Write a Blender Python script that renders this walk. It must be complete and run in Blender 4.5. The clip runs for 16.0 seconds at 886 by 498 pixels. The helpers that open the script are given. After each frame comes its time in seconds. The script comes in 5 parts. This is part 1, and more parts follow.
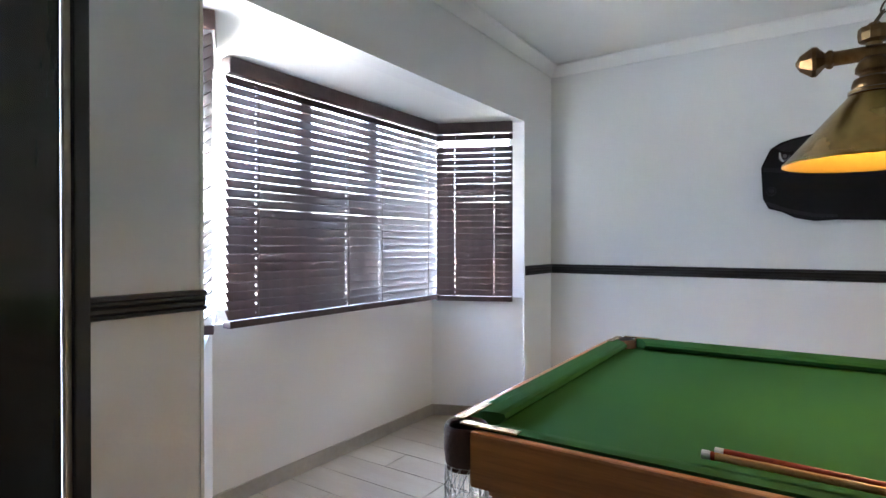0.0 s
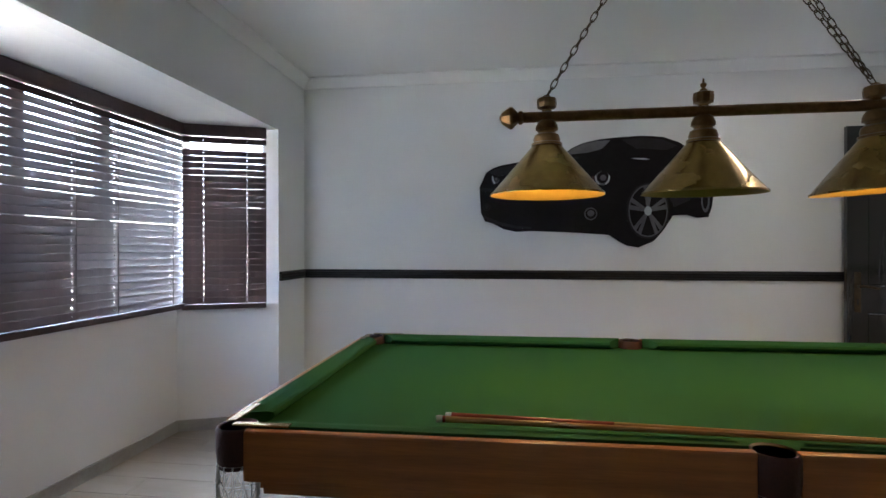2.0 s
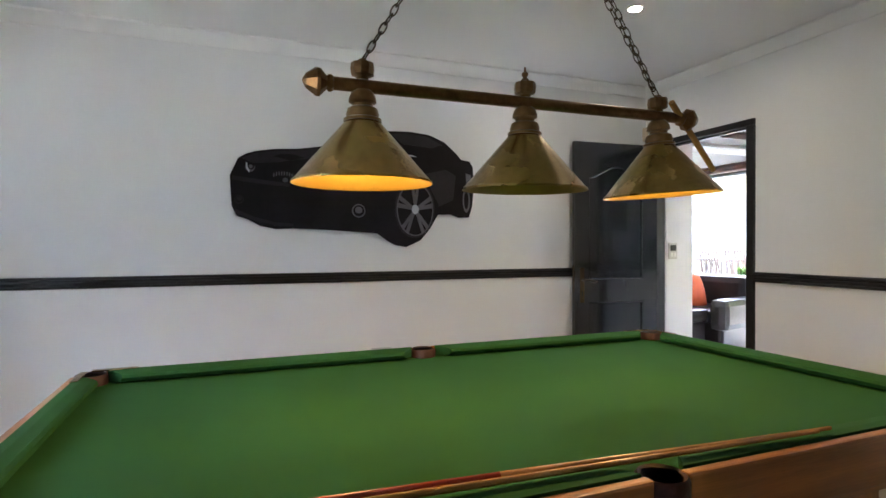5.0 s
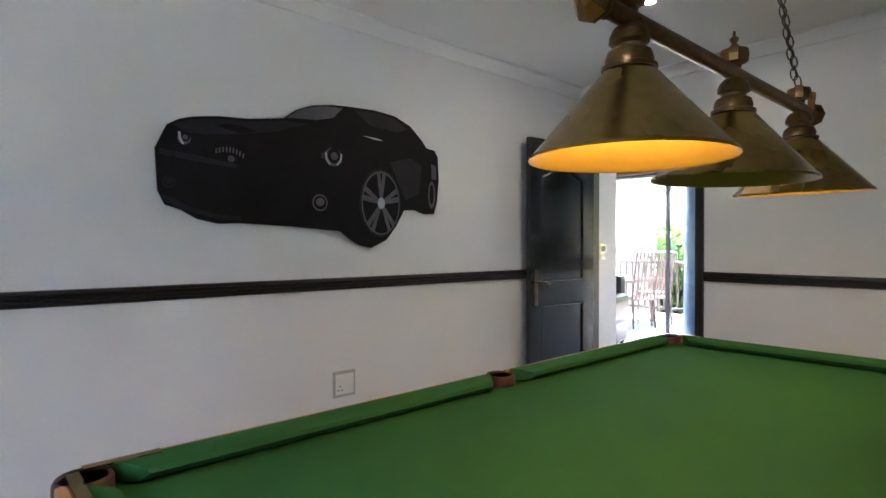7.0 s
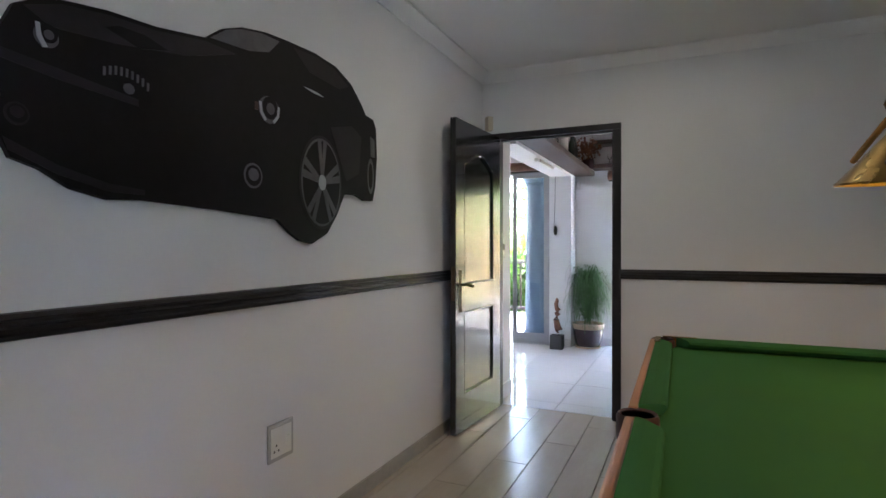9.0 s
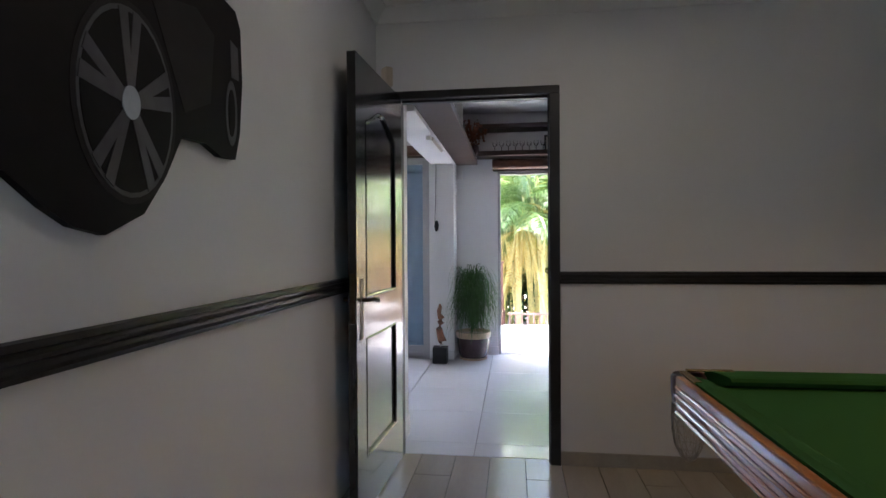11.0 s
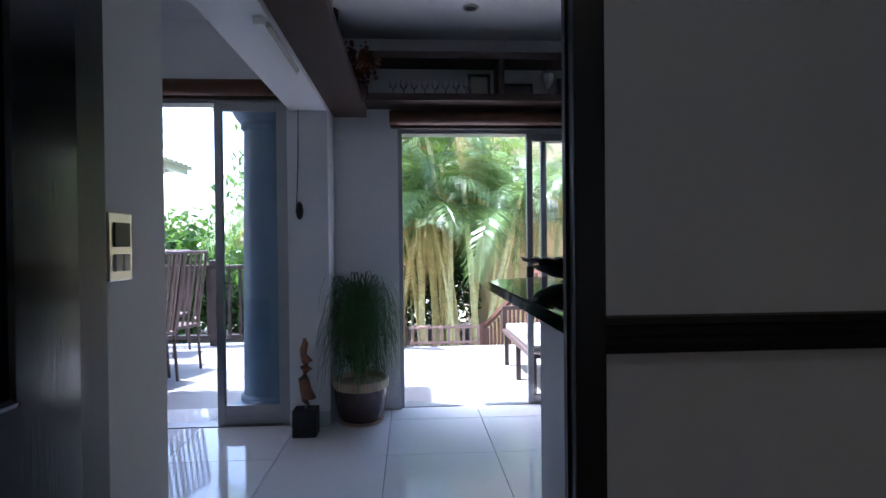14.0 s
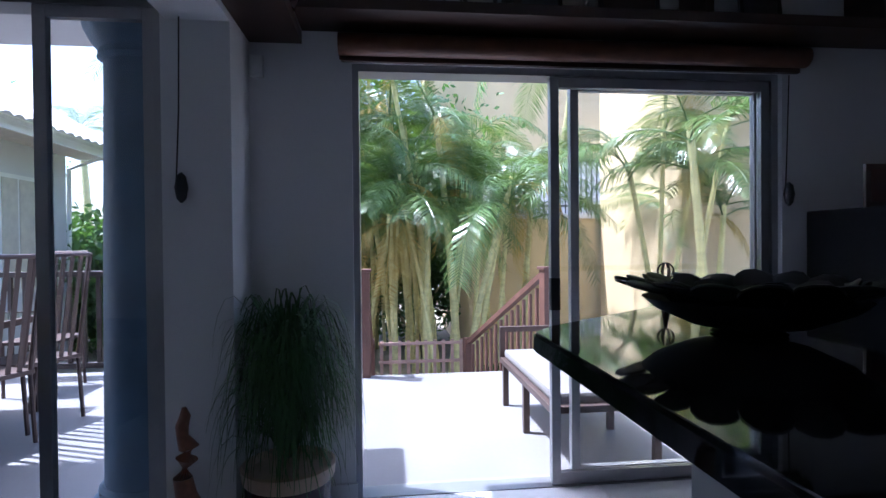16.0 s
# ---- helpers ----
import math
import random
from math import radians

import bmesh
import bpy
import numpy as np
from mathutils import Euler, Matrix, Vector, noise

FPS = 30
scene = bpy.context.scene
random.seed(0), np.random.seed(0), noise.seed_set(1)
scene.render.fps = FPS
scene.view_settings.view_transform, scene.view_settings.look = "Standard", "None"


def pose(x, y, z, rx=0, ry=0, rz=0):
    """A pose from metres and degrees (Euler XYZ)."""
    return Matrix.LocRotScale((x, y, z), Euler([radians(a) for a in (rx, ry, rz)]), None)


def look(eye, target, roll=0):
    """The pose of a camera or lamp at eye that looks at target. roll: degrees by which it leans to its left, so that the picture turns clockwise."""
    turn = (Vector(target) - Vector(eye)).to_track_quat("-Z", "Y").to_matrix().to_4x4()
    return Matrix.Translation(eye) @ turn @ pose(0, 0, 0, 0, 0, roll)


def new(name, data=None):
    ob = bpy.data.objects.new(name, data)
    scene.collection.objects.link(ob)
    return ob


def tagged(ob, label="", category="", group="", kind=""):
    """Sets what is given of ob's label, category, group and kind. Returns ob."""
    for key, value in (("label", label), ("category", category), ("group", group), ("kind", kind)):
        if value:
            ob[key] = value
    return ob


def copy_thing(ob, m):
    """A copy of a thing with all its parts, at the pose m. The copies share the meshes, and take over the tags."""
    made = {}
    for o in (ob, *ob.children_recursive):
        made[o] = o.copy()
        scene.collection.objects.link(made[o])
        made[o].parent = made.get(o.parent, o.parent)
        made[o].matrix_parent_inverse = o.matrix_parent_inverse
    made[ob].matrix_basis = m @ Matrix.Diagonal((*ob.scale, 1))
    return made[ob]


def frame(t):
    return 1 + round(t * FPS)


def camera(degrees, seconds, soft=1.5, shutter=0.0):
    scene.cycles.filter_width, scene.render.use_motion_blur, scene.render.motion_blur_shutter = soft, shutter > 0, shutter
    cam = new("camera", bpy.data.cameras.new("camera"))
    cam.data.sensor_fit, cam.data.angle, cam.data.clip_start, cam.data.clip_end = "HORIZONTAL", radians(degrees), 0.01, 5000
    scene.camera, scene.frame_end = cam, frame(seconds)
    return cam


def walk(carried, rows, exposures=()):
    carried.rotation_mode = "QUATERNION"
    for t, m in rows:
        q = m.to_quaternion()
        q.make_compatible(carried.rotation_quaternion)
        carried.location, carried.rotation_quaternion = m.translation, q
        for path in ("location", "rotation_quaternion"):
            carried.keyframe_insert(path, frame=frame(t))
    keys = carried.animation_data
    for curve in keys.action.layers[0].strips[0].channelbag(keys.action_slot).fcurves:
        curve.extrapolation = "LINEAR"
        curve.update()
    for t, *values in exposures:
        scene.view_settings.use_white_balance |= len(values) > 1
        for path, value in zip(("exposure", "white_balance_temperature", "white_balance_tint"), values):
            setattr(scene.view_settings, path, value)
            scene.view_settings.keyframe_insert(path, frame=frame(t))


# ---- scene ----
cam = camera(78.7, 16.0)
METRES, EYE, TILT, LEAN, TURN = 8.0, 1.23, 0.0, 0.0, 34.1
ROWS = [
    (0.0, 0.0, 0.0, 0.0, -0.0, -0.4, 0.0),
    (0.5, -0.0018, -0.007, 0.0025, -7.72, -0.25, -0.08),
    (1.0, -0.0073, -0.0125, 0.0029, -14.3, -0.21, -0.06),
    (1.5, -0.0107, -0.0173, 0.0032, -20.49, -0.14, -0.04),
    (2.0, -0.0111, -0.0231, 0.0034, -26.35, -0.16, 0.03),
    (2.5, -0.0118, -0.0257, 0.004, -31.68, -0.14, 0.09),
    (3.0, -0.0133, -0.0267, 0.004, -36.49, -0.2, 0.1),
    (3.5, -0.0101, -0.024, 0.0039, -41.51, -0.24, 0.22),
    (4.0, -0.0038, -0.0118, 0.0048, -46.45, -0.28, 0.25),
    (6.5, -0.0136, 0.1505, 0.0038, -69.02, -0.38, -0.1),
    (7.0, -0.0058, 0.1885, 0.0049, -75.29, -0.36, -0.04),
    (7.5, 0.0132, 0.2259, 0.0046, -81.18, -0.32, 0.01),
    (8.0, 0.0321, 0.2615, 0.0048, -86.39, -0.26, 0.0),
    (8.5, 0.0494, 0.2968, 0.0044, -93.39, -0.22, -0.02),
    (9.0, 0.0739, 0.321, 0.0017, -99.54, -0.23, -0.0),
    (11.5, 0.2581, 0.311, -0.0006, -120.13, -0.43, 0.39),
    (12.0, 0.2951, 0.2875, -0.0024, -123.18, -0.52, 0.44),
    (12.5, 0.3336, 0.2598, -0.0004, -124.7, -0.53, 0.51),
    (13.0, 0.3729, 0.2372, 0.001, -126.22, -0.6, 0.37),
    (13.5, 0.4107, 0.2123, -0.0009, -127.13, -0.61, 0.51),
    (14.0, 0.4463, 0.1880, -0.0015, -127.52, -0.57, 0.59),
    (14.5, 0.4857, 0.1626, -0.0001, -128.21, -0.63, 0.51),
    (15.0, 0.5233, 0.1354, -0.0, -128.93, -0.65, 0.5),
    (15.5, 0.5574, 0.1098, -0.0017, -129.48, -0.66, 0.48),
    (16.0, 0.5895, 0.0824, -0.0011, -130.28, -0.69, 0.52),
]
EXPOSURES = [(0.0, 6.0, 5700, 11), (0.7, 5.7, 5700, 11), (1.5, 5.35, 5700, 11), (2.3, 5.4, 5800, 11), (3.0, 5.7, 5900, 11), (3.5, 5.95, 6100, 11), (4.2, 5.95, 6100, 11),
             (6.5, 5.65, 5950, 11), (9.0, 5.05, 5900, 13), (11.5, 3.95, 6000, 16), (12.5, 3.2, 5700, 16), (13.0, 3.0, 5500, 16), (14.0, 2.75, 5200, 15), (14.5, 2.55, 5100, 16), (16.0, 1.95, 5050, 17)]
walk(cam, [(t, pose(0, 0, EYE, TILT, LEAN, TURN) @ pose(METRES * x, METRES * y, METRES * z, 90 + pitch, roll, yaw)) for t, x, y, z, yaw, pitch, roll in ROWS],
     EXPOSURES)

# ---- world, sun, large lights ----
SUN_UP, SUN_AZ = 64.0, 20.0
world = bpy.data.worlds.new("sky")
scene.world = world
world.use_nodes = True
sky = world.node_tree.nodes.new("ShaderNodeTexSky")
sky.sky_type, sky.sun_disc = "NISHITA", False
sky.sun_elevation, sky.sun_rotation = radians(SUN_UP), radians(SUN_AZ)
sky.dust_density = 4.0
world.node_tree.nodes["Background"].inputs["Strength"].default_value = 0.15
world.node_tree.links.new(sky.outputs[0], world.node_tree.nodes["Background"].inputs["Color"])


def lamp(name, kind, m, power, color, **more):
    data = bpy.data.lights.new(name, kind)
    data.energy, data.color = power, color
    if kind == "AREA":
        data.shape, data.size, data.size_y = "RECTANGLE", more["size"], more["size_y"]
    elif kind == "SUN":
        data.angle = radians(0.6)
    else:
        data.shadow_soft_size = more.get("radius", 0.03)
    ob = new(name, data)
    ob.matrix_world = m
    return ob


su, sa = radians(SUN_UP), radians(SUN_AZ)
sun_from = Vector((math.sin(sa) * math.cos(su), math.cos(sa) * math.cos(su), math.sin(su)))
lamp("sun", "SUN", look(sun_from * 30, (0, 0, 0)), 4.2, (1.0, 0.95, 0.87))
BAY_POWER, BULB_POWER = 0.9, 0.22
# daylight standing in the bay's three window openings, outside the blinds
lamp("bay_daylight", "AREA", look((-2.60, 2.34, 1.45), (0, 2.34, 1.25)), BAY_POWER, (0.76, 0.88, 1.0), size=1.7, size_y=1.5)
lamp("bay_side_daylight", "AREA", look((-2.12, 3.60, 1.55), (-1.9, 2.6, 1.3)), BAY_POWER * 0.4, (0.78, 0.89, 1.0), size=0.6, size_y=1.1)
lamp("bay_near_daylight", "AREA", look((-2.18, 1.06, 1.55), (-1.6, 1.9, 1.3)), BAY_POWER * 0.3, (0.78, 0.89, 1.0), size=0.6, size_y=1.1)

# ---- materials ----
def mat(name, color, rough=0.5, metal=0.0, vary=0.12, scale=6.0, fine=60.0, bump=0.1, stretch=(1, 1, 1), piece=0.0, coat=0.0, spec=0.5):
    """Base colour broken up at two scales, with fine relief; piece: how far single pieces differ."""
    m = bpy.data.materials.new(name)
    m.use_nodes = True
    nt = m.node_tree
    b = nt.nodes["Principled BSDF"]
    b.inputs["Roughness"].default_value, b.inputs["Metallic"].default_value = rough, metal
    b.inputs["Coat Weight"].default_value = coat
    b.inputs["Coat Roughness"].default_value = 0.08
    b.inputs["Specular IOR Level"].default_value = spec
    tc = nt.nodes.new("ShaderNodeTexCoord")
    mp = nt.nodes.new("ShaderNodeMapping")
    mp.inputs["Scale"].default_value = stretch
    nt.links.new(tc.outputs["Object"], mp.inputs["Vector"])
    big, small = nt.nodes.new("ShaderNodeTexNoise"), nt.nodes.new("ShaderNodeTexNoise")
    for n, s in ((big, scale), (small, fine)):
        n.inputs["Scale"].default_value, n.inputs["Detail"].default_value = s, 4.0
        nt.links.new(mp.outputs[0], n.inputs["Vector"])
    mix = nt.nodes.new("ShaderNodeMath")
    mix.operation = "MULTIPLY_ADD"
    mix.inputs[1].default_value = 0.4
    nt.links.new(small.outputs["Fac"], mix.inputs[0])
    nt.links.new(big.outputs["Fac"], mix.inputs[2])
    last = mix.outputs[0]
    if piece:
        oi = nt.nodes.new("ShaderNodeObjectInfo")
        pm = nt.nodes.new("ShaderNodeMath")
        pm.operation = "MULTIPLY_ADD"
        pm.inputs[1].default_value = piece
        nt.links.new(oi.outputs["Random"], pm.inputs[0])
        nt.links.new(last, pm.inputs[2])
        last = pm.outputs[0]
    ramp = nt.nodes.new("ShaderNodeValToRGB")
    c = Vector(color)
    ramp.color_ramp.elements[0].position, ramp.color_ramp.elements[1].position = 0.42, 0.98 + piece
    ramp.color_ramp.elements[0].color = (*(c * (1 - vary)), 1)
    ramp.color_ramp.elements[1].color = (*[min(1, v) for v in c * (1 + vary)], 1)
    nt.links.new(last, ramp.inputs[0])
    nt.links.new(ramp.outputs[0], b.inputs["Base Color"])
    if bump:
        bp = nt.nodes.new("ShaderNodeBump")
        bp.inputs["Strength"].default_value, bp.inputs["Distance"].default_value = bump, 0.004
        nt.links.new(small.outputs["Fac"], bp.inputs["Height"])
        nt.links.new(bp.outputs[0], b.inputs["Normal"])
    rr = nt.nodes.new("ShaderNodeMapRange")
    rr.inputs["To Min"].default_value, rr.inputs["To Max"].default_value = rough * 0.8, min(1, rough * 1.2)
    nt.links.new(big.outputs["Fac"], rr.inputs[0])
    nt.links.new(rr.outputs[0], b.inputs["Roughness"])
    return m


def glass_mat(name, color=(1, 1, 1), rough=0.0):
    m = bpy.data.materials.new(name)
    m.use_nodes = True
    b = m.node_tree.nodes["Principled BSDF"]
    b.inputs["Base Color"].default_value = (*color, 1)
    b.inputs["Roughness"].default_value, b.inputs["Transmission Weight"].default_value, b.inputs["IOR"].default_value = rough, 1.0, 1.45
    return m


def glow_mat(name, color, power):
    m = bpy.data.materials.new(name)
    m.use_nodes = True
    b = m.node_tree.nodes["Principled BSDF"]
    b.inputs["Base Color"].default_value = (*color, 1)
    b.inputs["Emission Color"].default_value = (*color, 1)
    b.inputs["Emission Strength"].default_value = power
    return m


WALL = mat("wall_paint", (0.76, 0.76, 0.76), 0.6, vary=0.03, scale=1.2, fine=90, bump=0.12)
CEIL = mat("ceiling_paint", (0.80, 0.80, 0.79), 0.7, vary=0.02, scale=1.0, fine=70, bump=0.06)
BLACKPAINT = mat("black_gloss_paint", (0.011, 0.010, 0.012), 0.42, vary=0.3, scale=9, fine=120, bump=0.15, stretch=(1, 1, 0.3))
DOORPAINT = mat("dark_door_stain", (0.014, 0.015, 0.018), 0.16, vary=0.35, scale=5, fine=60, bump=0.05, stretch=(3, 3, 0.3), coat=0.3)
PLANK = mat("plank_tile", (0.40, 0.35, 0.29), 0.25, vary=0.10, scale=2.5, fine=22, bump=0.03, stretch=(0.6, 3, 1), piece=0.3)
GROUT = mat("grout", (0.30, 0.29, 0.27), 0.8)
WHITETILE = mat("white_tile", (0.72, 0.72, 0.72), 0.06, vary=0.04, scale=1.5, fine=20, bump=0.012, piece=0.15)
SKIRT = mat("skirting_tile", (0.36, 0.34, 0.31), 0.4, vary=0.15, scale=5, fine=40)
BLIND = mat("blind_wood", (0.055, 0.030, 0.026), 0.32, vary=0.3, scale=4, fine=50, bump=0.1, stretch=(6, 0.6, 6), piece=0.15)
BAIZE = mat("green_baize", (0.030, 0.105, 0.030), 0.95, vary=0.12, scale=3, fine=400, bump=0.25, spec=0.1)
PINE = mat("varnished_pine", (0.44, 0.17, 0.045), 0.3, vary=0.4, scale=3, fine=26, bump=0.08, stretch=(0.5, 9, 9), coat=0.4)
PINE_END = mat("varnished_pine_end", (0.44, 0.17, 0.045), 0.3, vary=0.4, scale=3, fine=26, bump=0.08, stretch=(9, 0.5, 9), coat=0.4)
PINE_LEG = mat("varnished_pine_leg", (0.44, 0.17, 0.045), 0.3, vary=0.4, scale=3, fine=26, bump=0.08, stretch=(9, 9, 0.5), coat=0.4)
LEATHER = mat("oxblood_leather", (0.06, 0.018, 0.014), 0.4, vary=0.4, scale=12, fine=150, bump=0.4)
NET = mat("net_cord", (0.55, 0.53, 0.48), 0.8)
BRASS = mat("aged_brass", (0.36, 0.24, 0.075), 0.27, 1.0, vary=0.3, scale=7, fine=45, bump=0.03)
BRASS_IN = mat("shade_lining", (0.26, 0.15, 0.02), 0.5, 0.3, vary=0.1)
CHAIN = mat("chain_metal", (0.10, 0.075, 0.05), 0.45, 0.9)
ALU = mat("grey_aluminium", (0.36, 0.36, 0.37), 0.35, 0.7, vary=0.08)
WHITEPL = mat("white_plastic", (0.75, 0.75, 0.72), 0.35, vary=0.03)
STEEL = mat("brushed_steel", (0.55, 0.54, 0.52), 0.3, 1.0, vary=0.1)
DARKWOOD = mat("dark_shelf_wood", (0.045, 0.024, 0.016), 0.4, vary=0.35, scale=3, fine=30, stretch=(0.6, 0.6, 6))
BROWNWOOD = mat("roller_cover_wood", (0.13, 0.055, 0.028), 0.45, vary=0.3, scale=3, fine=30, stretch=(4, 0.6, 6))
GRANITE = mat("black_granite", (0.012, 0.013, 0.014), 0.04, vary=0.5, scale=40, fine=300, bump=0.0)
BLUECOL = mat("blue_column_paint", (0.13, 0.22, 0.32), 0.5, vary=0.15, scale=4, fine=60)
CLAYGLAZE = mat("dark_glaze", (0.05, 0.028, 0.03), 0.2, vary=0.4, scale=6, fine=60)
CLAYRIM = mat("tan_glaze", (0.42, 0.30, 0.19), 0.35, vary=0.2)
GRASSY = mat("ponytail_leaf", (0.05, 0.12, 0.03), 0.5, vary=0.4, scale=8, fine=40)
CARVED = mat("carved_wood", (0.22, 0.09, 0.05), 0.4, vary=0.4, scale=12, fine=60)
BLACKMATT = mat("black_block", (0.012, 0.012, 0.012), 0.5, vary=0.3)
SOFA = mat("brown_leather", (0.035, 0.026, 0.026), 0.35, vary=0.3, scale=6, fine=120, bump=0.3)
ORANGE = mat("orange_cushion_cloth", (0.62, 0.10, 0.02), 0.9, vary=0.15, fine=200)
CREAM = mat("cream_cushion_cloth", (0.55, 0.50, 0.22), 0.9, vary=0.2, fine=200)
DECK = mat("pale_outdoor_tile", (0.18, 0.175, 0.18), 0.45, vary=0.1, scale=2, fine=40, bump=0.08, piece=0.2)
RAILWOOD = mat("red_brown_timber", (0.11, 0.05, 0.034), 0.55, vary=0.35, scale=4, fine=40)
CHAIRMETAL = mat("bronze_metal", (0.085, 0.058, 0.05), 0.45, 0.4, vary=0.2)
TRUNK = mat("cane_trunk", (0.50, 0.46, 0.20), 0.6, vary=0.35, scale=5, fine=30, bump=0.3, stretch=(1, 1, 3), piece=0.3)
FROND = mat("palm_leaf", (0.062, 0.105, 0.028), 0.30, vary=0.7, scale=2, fine=30, piece=0.5)
FROND_DRY = mat("dry_palm_leaf", (0.34, 0.25, 0.06), 0.6, vary=0.4, scale=2, fine=30, piece=0.4)
LEAF = mat("shrub_leaf", (0.055, 0.12, 0.03), 0.5, vary=0.6, scale=1.5, fine=20)
SOIL = mat("garden_soil", (0.27, 0.24, 0.19), 0.9, vary=0.4, scale=0.6, fine=9, bump=0.5)
YELLOW = mat("yellow_render", (0.56, 0.45, 0.26), 0.8, vary=0.12, scale=1, fine=40, bump=0.2)
HOUSEWALL = mat("white_render", (0.58, 0.58, 0.59), 0.8, vary=0.06, scale=1, fine=40, bump=0.2)
ROOFTILE = mat("roof_tile", (0.52, 0.51, 0.49), 0.7, vary=0.35, scale=2, fine=30, piece=0.3)
POOL = mat("pool_blue", (0.08, 0.32, 0.62), 0.1, vary=0.1)
CARBLACK = mat("print_black", (0.010, 0.0075, 0.0095), 0.5, spec=0.15, vary=0.35, scale=3, fine=30, bump=0.0)
CARDARK = mat("print_charcoal", (0.020, 0.017, 0.020), 0.5, spec=0.2, vary=0.3, scale=5, fine=30, bump=0.0)
CARGREY = mat("print_grey", (0.11, 0.105, 0.115), 0.45, spec=0.2, vary=0.3, scale=8, fine=30, bump=0.0)
CARLIGHT = mat("print_light", (0.42, 0.44, 0.48), 0.3, vary=0.2, bump=0.0)
GLASS = glass_mat("window_glass")
DIMGLASS = mat("dark_bottle_glass", (0.03, 0.035, 0.03), 0.08, vary=0.2, bump=0.0)
PAPER = mat("pale_paper", (0.50, 0.47, 0.40), 0.7, vary=0.15)
DRIED = mat("dried_flower", (0.16, 0.06, 0.03), 0.9, vary=0.5, scale=15)
REDP = mat("red_cue_butt", (0.30, 0.05, 0.025), 0.25, vary=0.2)
CUEWOOD = mat("cue_maple", (0.50, 0.26, 0.08), 0.25, vary=0.2, stretch=(0.5, 6, 6))
BULB = glow_mat("warm_bulb", (1.0, 0.62, 0.18), 1.2)
DOWNGLOW = glow_mat("downlight_glow", (1.0, 0.86, 0.66), 18.0)



def let_through(m, color, share):
    """Leaves let part of the light through."""
    nt = m.node_tree
    tr, mx = nt.nodes.new("ShaderNodeBsdfTranslucent"), nt.nodes.new("ShaderNodeMixShader")
    tr.inputs["Color"].default_value = (*color, 1)
    mx.inputs[0].default_value = share
    nt.links.new(nt.nodes["Principled BSDF"].outputs[0], mx.inputs[1])
    nt.links.new(tr.outputs[0], mx.inputs[2])
    nt.links.new(mx.outputs[0], nt.nodes["Material Output"].inputs["Surface"])


let_through(FROND, (0.20, 0.30, 0.04), 0.20)
let_through(FROND_DRY, (0.40, 0.28, 0.07), 0.3)
let_through(LEAF, (0.12, 0.24, 0.035), 0.3)
SOOT = mat("matt_black_enamel", (0.008, 0.008, 0.009), 0.6, vary=0.3, spec=0.1)
OLDBRASS = mat("dull_brass", (0.20, 0.12, 0.055), 0.34, 1.0, vary=0.3, scale=20, fine=80)
AGED = mat("tarnished_brass", (0.085, 0.06, 0.038), 0.42, 0.9, vary=0.35, scale=20, fine=80)
FADED = mat("dull_black_rail", (0.04, 0.028, 0.024), 0.5, vary=0.3)

# ---- mesh helpers ----
def quick(name, bm, material, smooth=False):
    me = bpy.data.meshes.new(name)
    bmesh.ops.recalc_face_normals(bm, faces=bm.faces)
    bm.to_mesh(me)
    bm.free()
    for one in (material if isinstance(material, (list, tuple)) else [material]):
        me.materials.append(one)
    if smooth:
        me.polygons.foreach_set("use_smooth", [True] * len(me.polygons))
        me.set_sharp_from_angle(angle=radians(40))
    return me


def part(name, bm, material, parent, label="", smooth=False, m=None):
    ob = new(name, bm if isinstance(bm, bpy.types.Mesh) else quick(name, bm, material, smooth))
    ob.parent = parent
    if m is not None:
        ob.matrix_basis = m
    return tagged(ob, label)


def whole(name, bm, material, m=None, smooth=False, **tags):
    ob = new(name, bm if isinstance(bm, bpy.types.Mesh) else quick(name, bm, material, smooth))
    if m is not None:
        ob.matrix_world = m
    return tagged(ob, **tags)


def thing(name, m, label, category, group=""):
    ob = new(name)
    ob.empty_display_size = 0.1
    ob.matrix_world = m
    return tagged(ob, label, category, group)


def box(bm, x0, x1, y0, y1, z0, z1, bevel=0.0, m=None):
    mm = Matrix.Translation(((x0 + x1) / 2, (y0 + y1) / 2, (z0 + z1) / 2)) @ Matrix.Diagonal((abs(x1 - x0), abs(y1 - y0), abs(z1 - z0), 1))
    vs = bmesh.ops.create_cube(bm, size=1.0, matrix=(m @ mm) if m is not None else mm)["verts"]
    if bevel:
        es = list({e for v in vs for e in v.link_edges})
        bmesh.ops.bevel(bm, geom=es, offset=bevel, segments=2, affect="EDGES", profile=0.6)
    return bm


def boxes(*rows, bevel=0.0):
    bm = bmesh.new()
    for r in rows:
        box(bm, *r, bevel=bevel)
    return bm


def lathe(profile, seg=24, bm=None, m=None):
    """Turns rows of (radius, z) about the z axis."""
    bm = bm or bmesh.new()
    rings = []
    for r, z in profile:
        ring = []
        for i in range(seg):
            a = 2 * math.pi * i / seg
            p = Vector((r * math.cos(a), r * math.sin(a), z))
            ring.append(bm.verts.new(m @ p if m is not None else p))
        rings.append(ring)
    for a, b in zip(rings, rings[1:]):
        for i in range(seg):
            bm.faces.new((a[i], a[(i + 1) % seg], b[(i + 1) % seg], b[i]))
    for ring in (rings[0], rings[-1]):
        bm.faces.new(ring)
    return bm


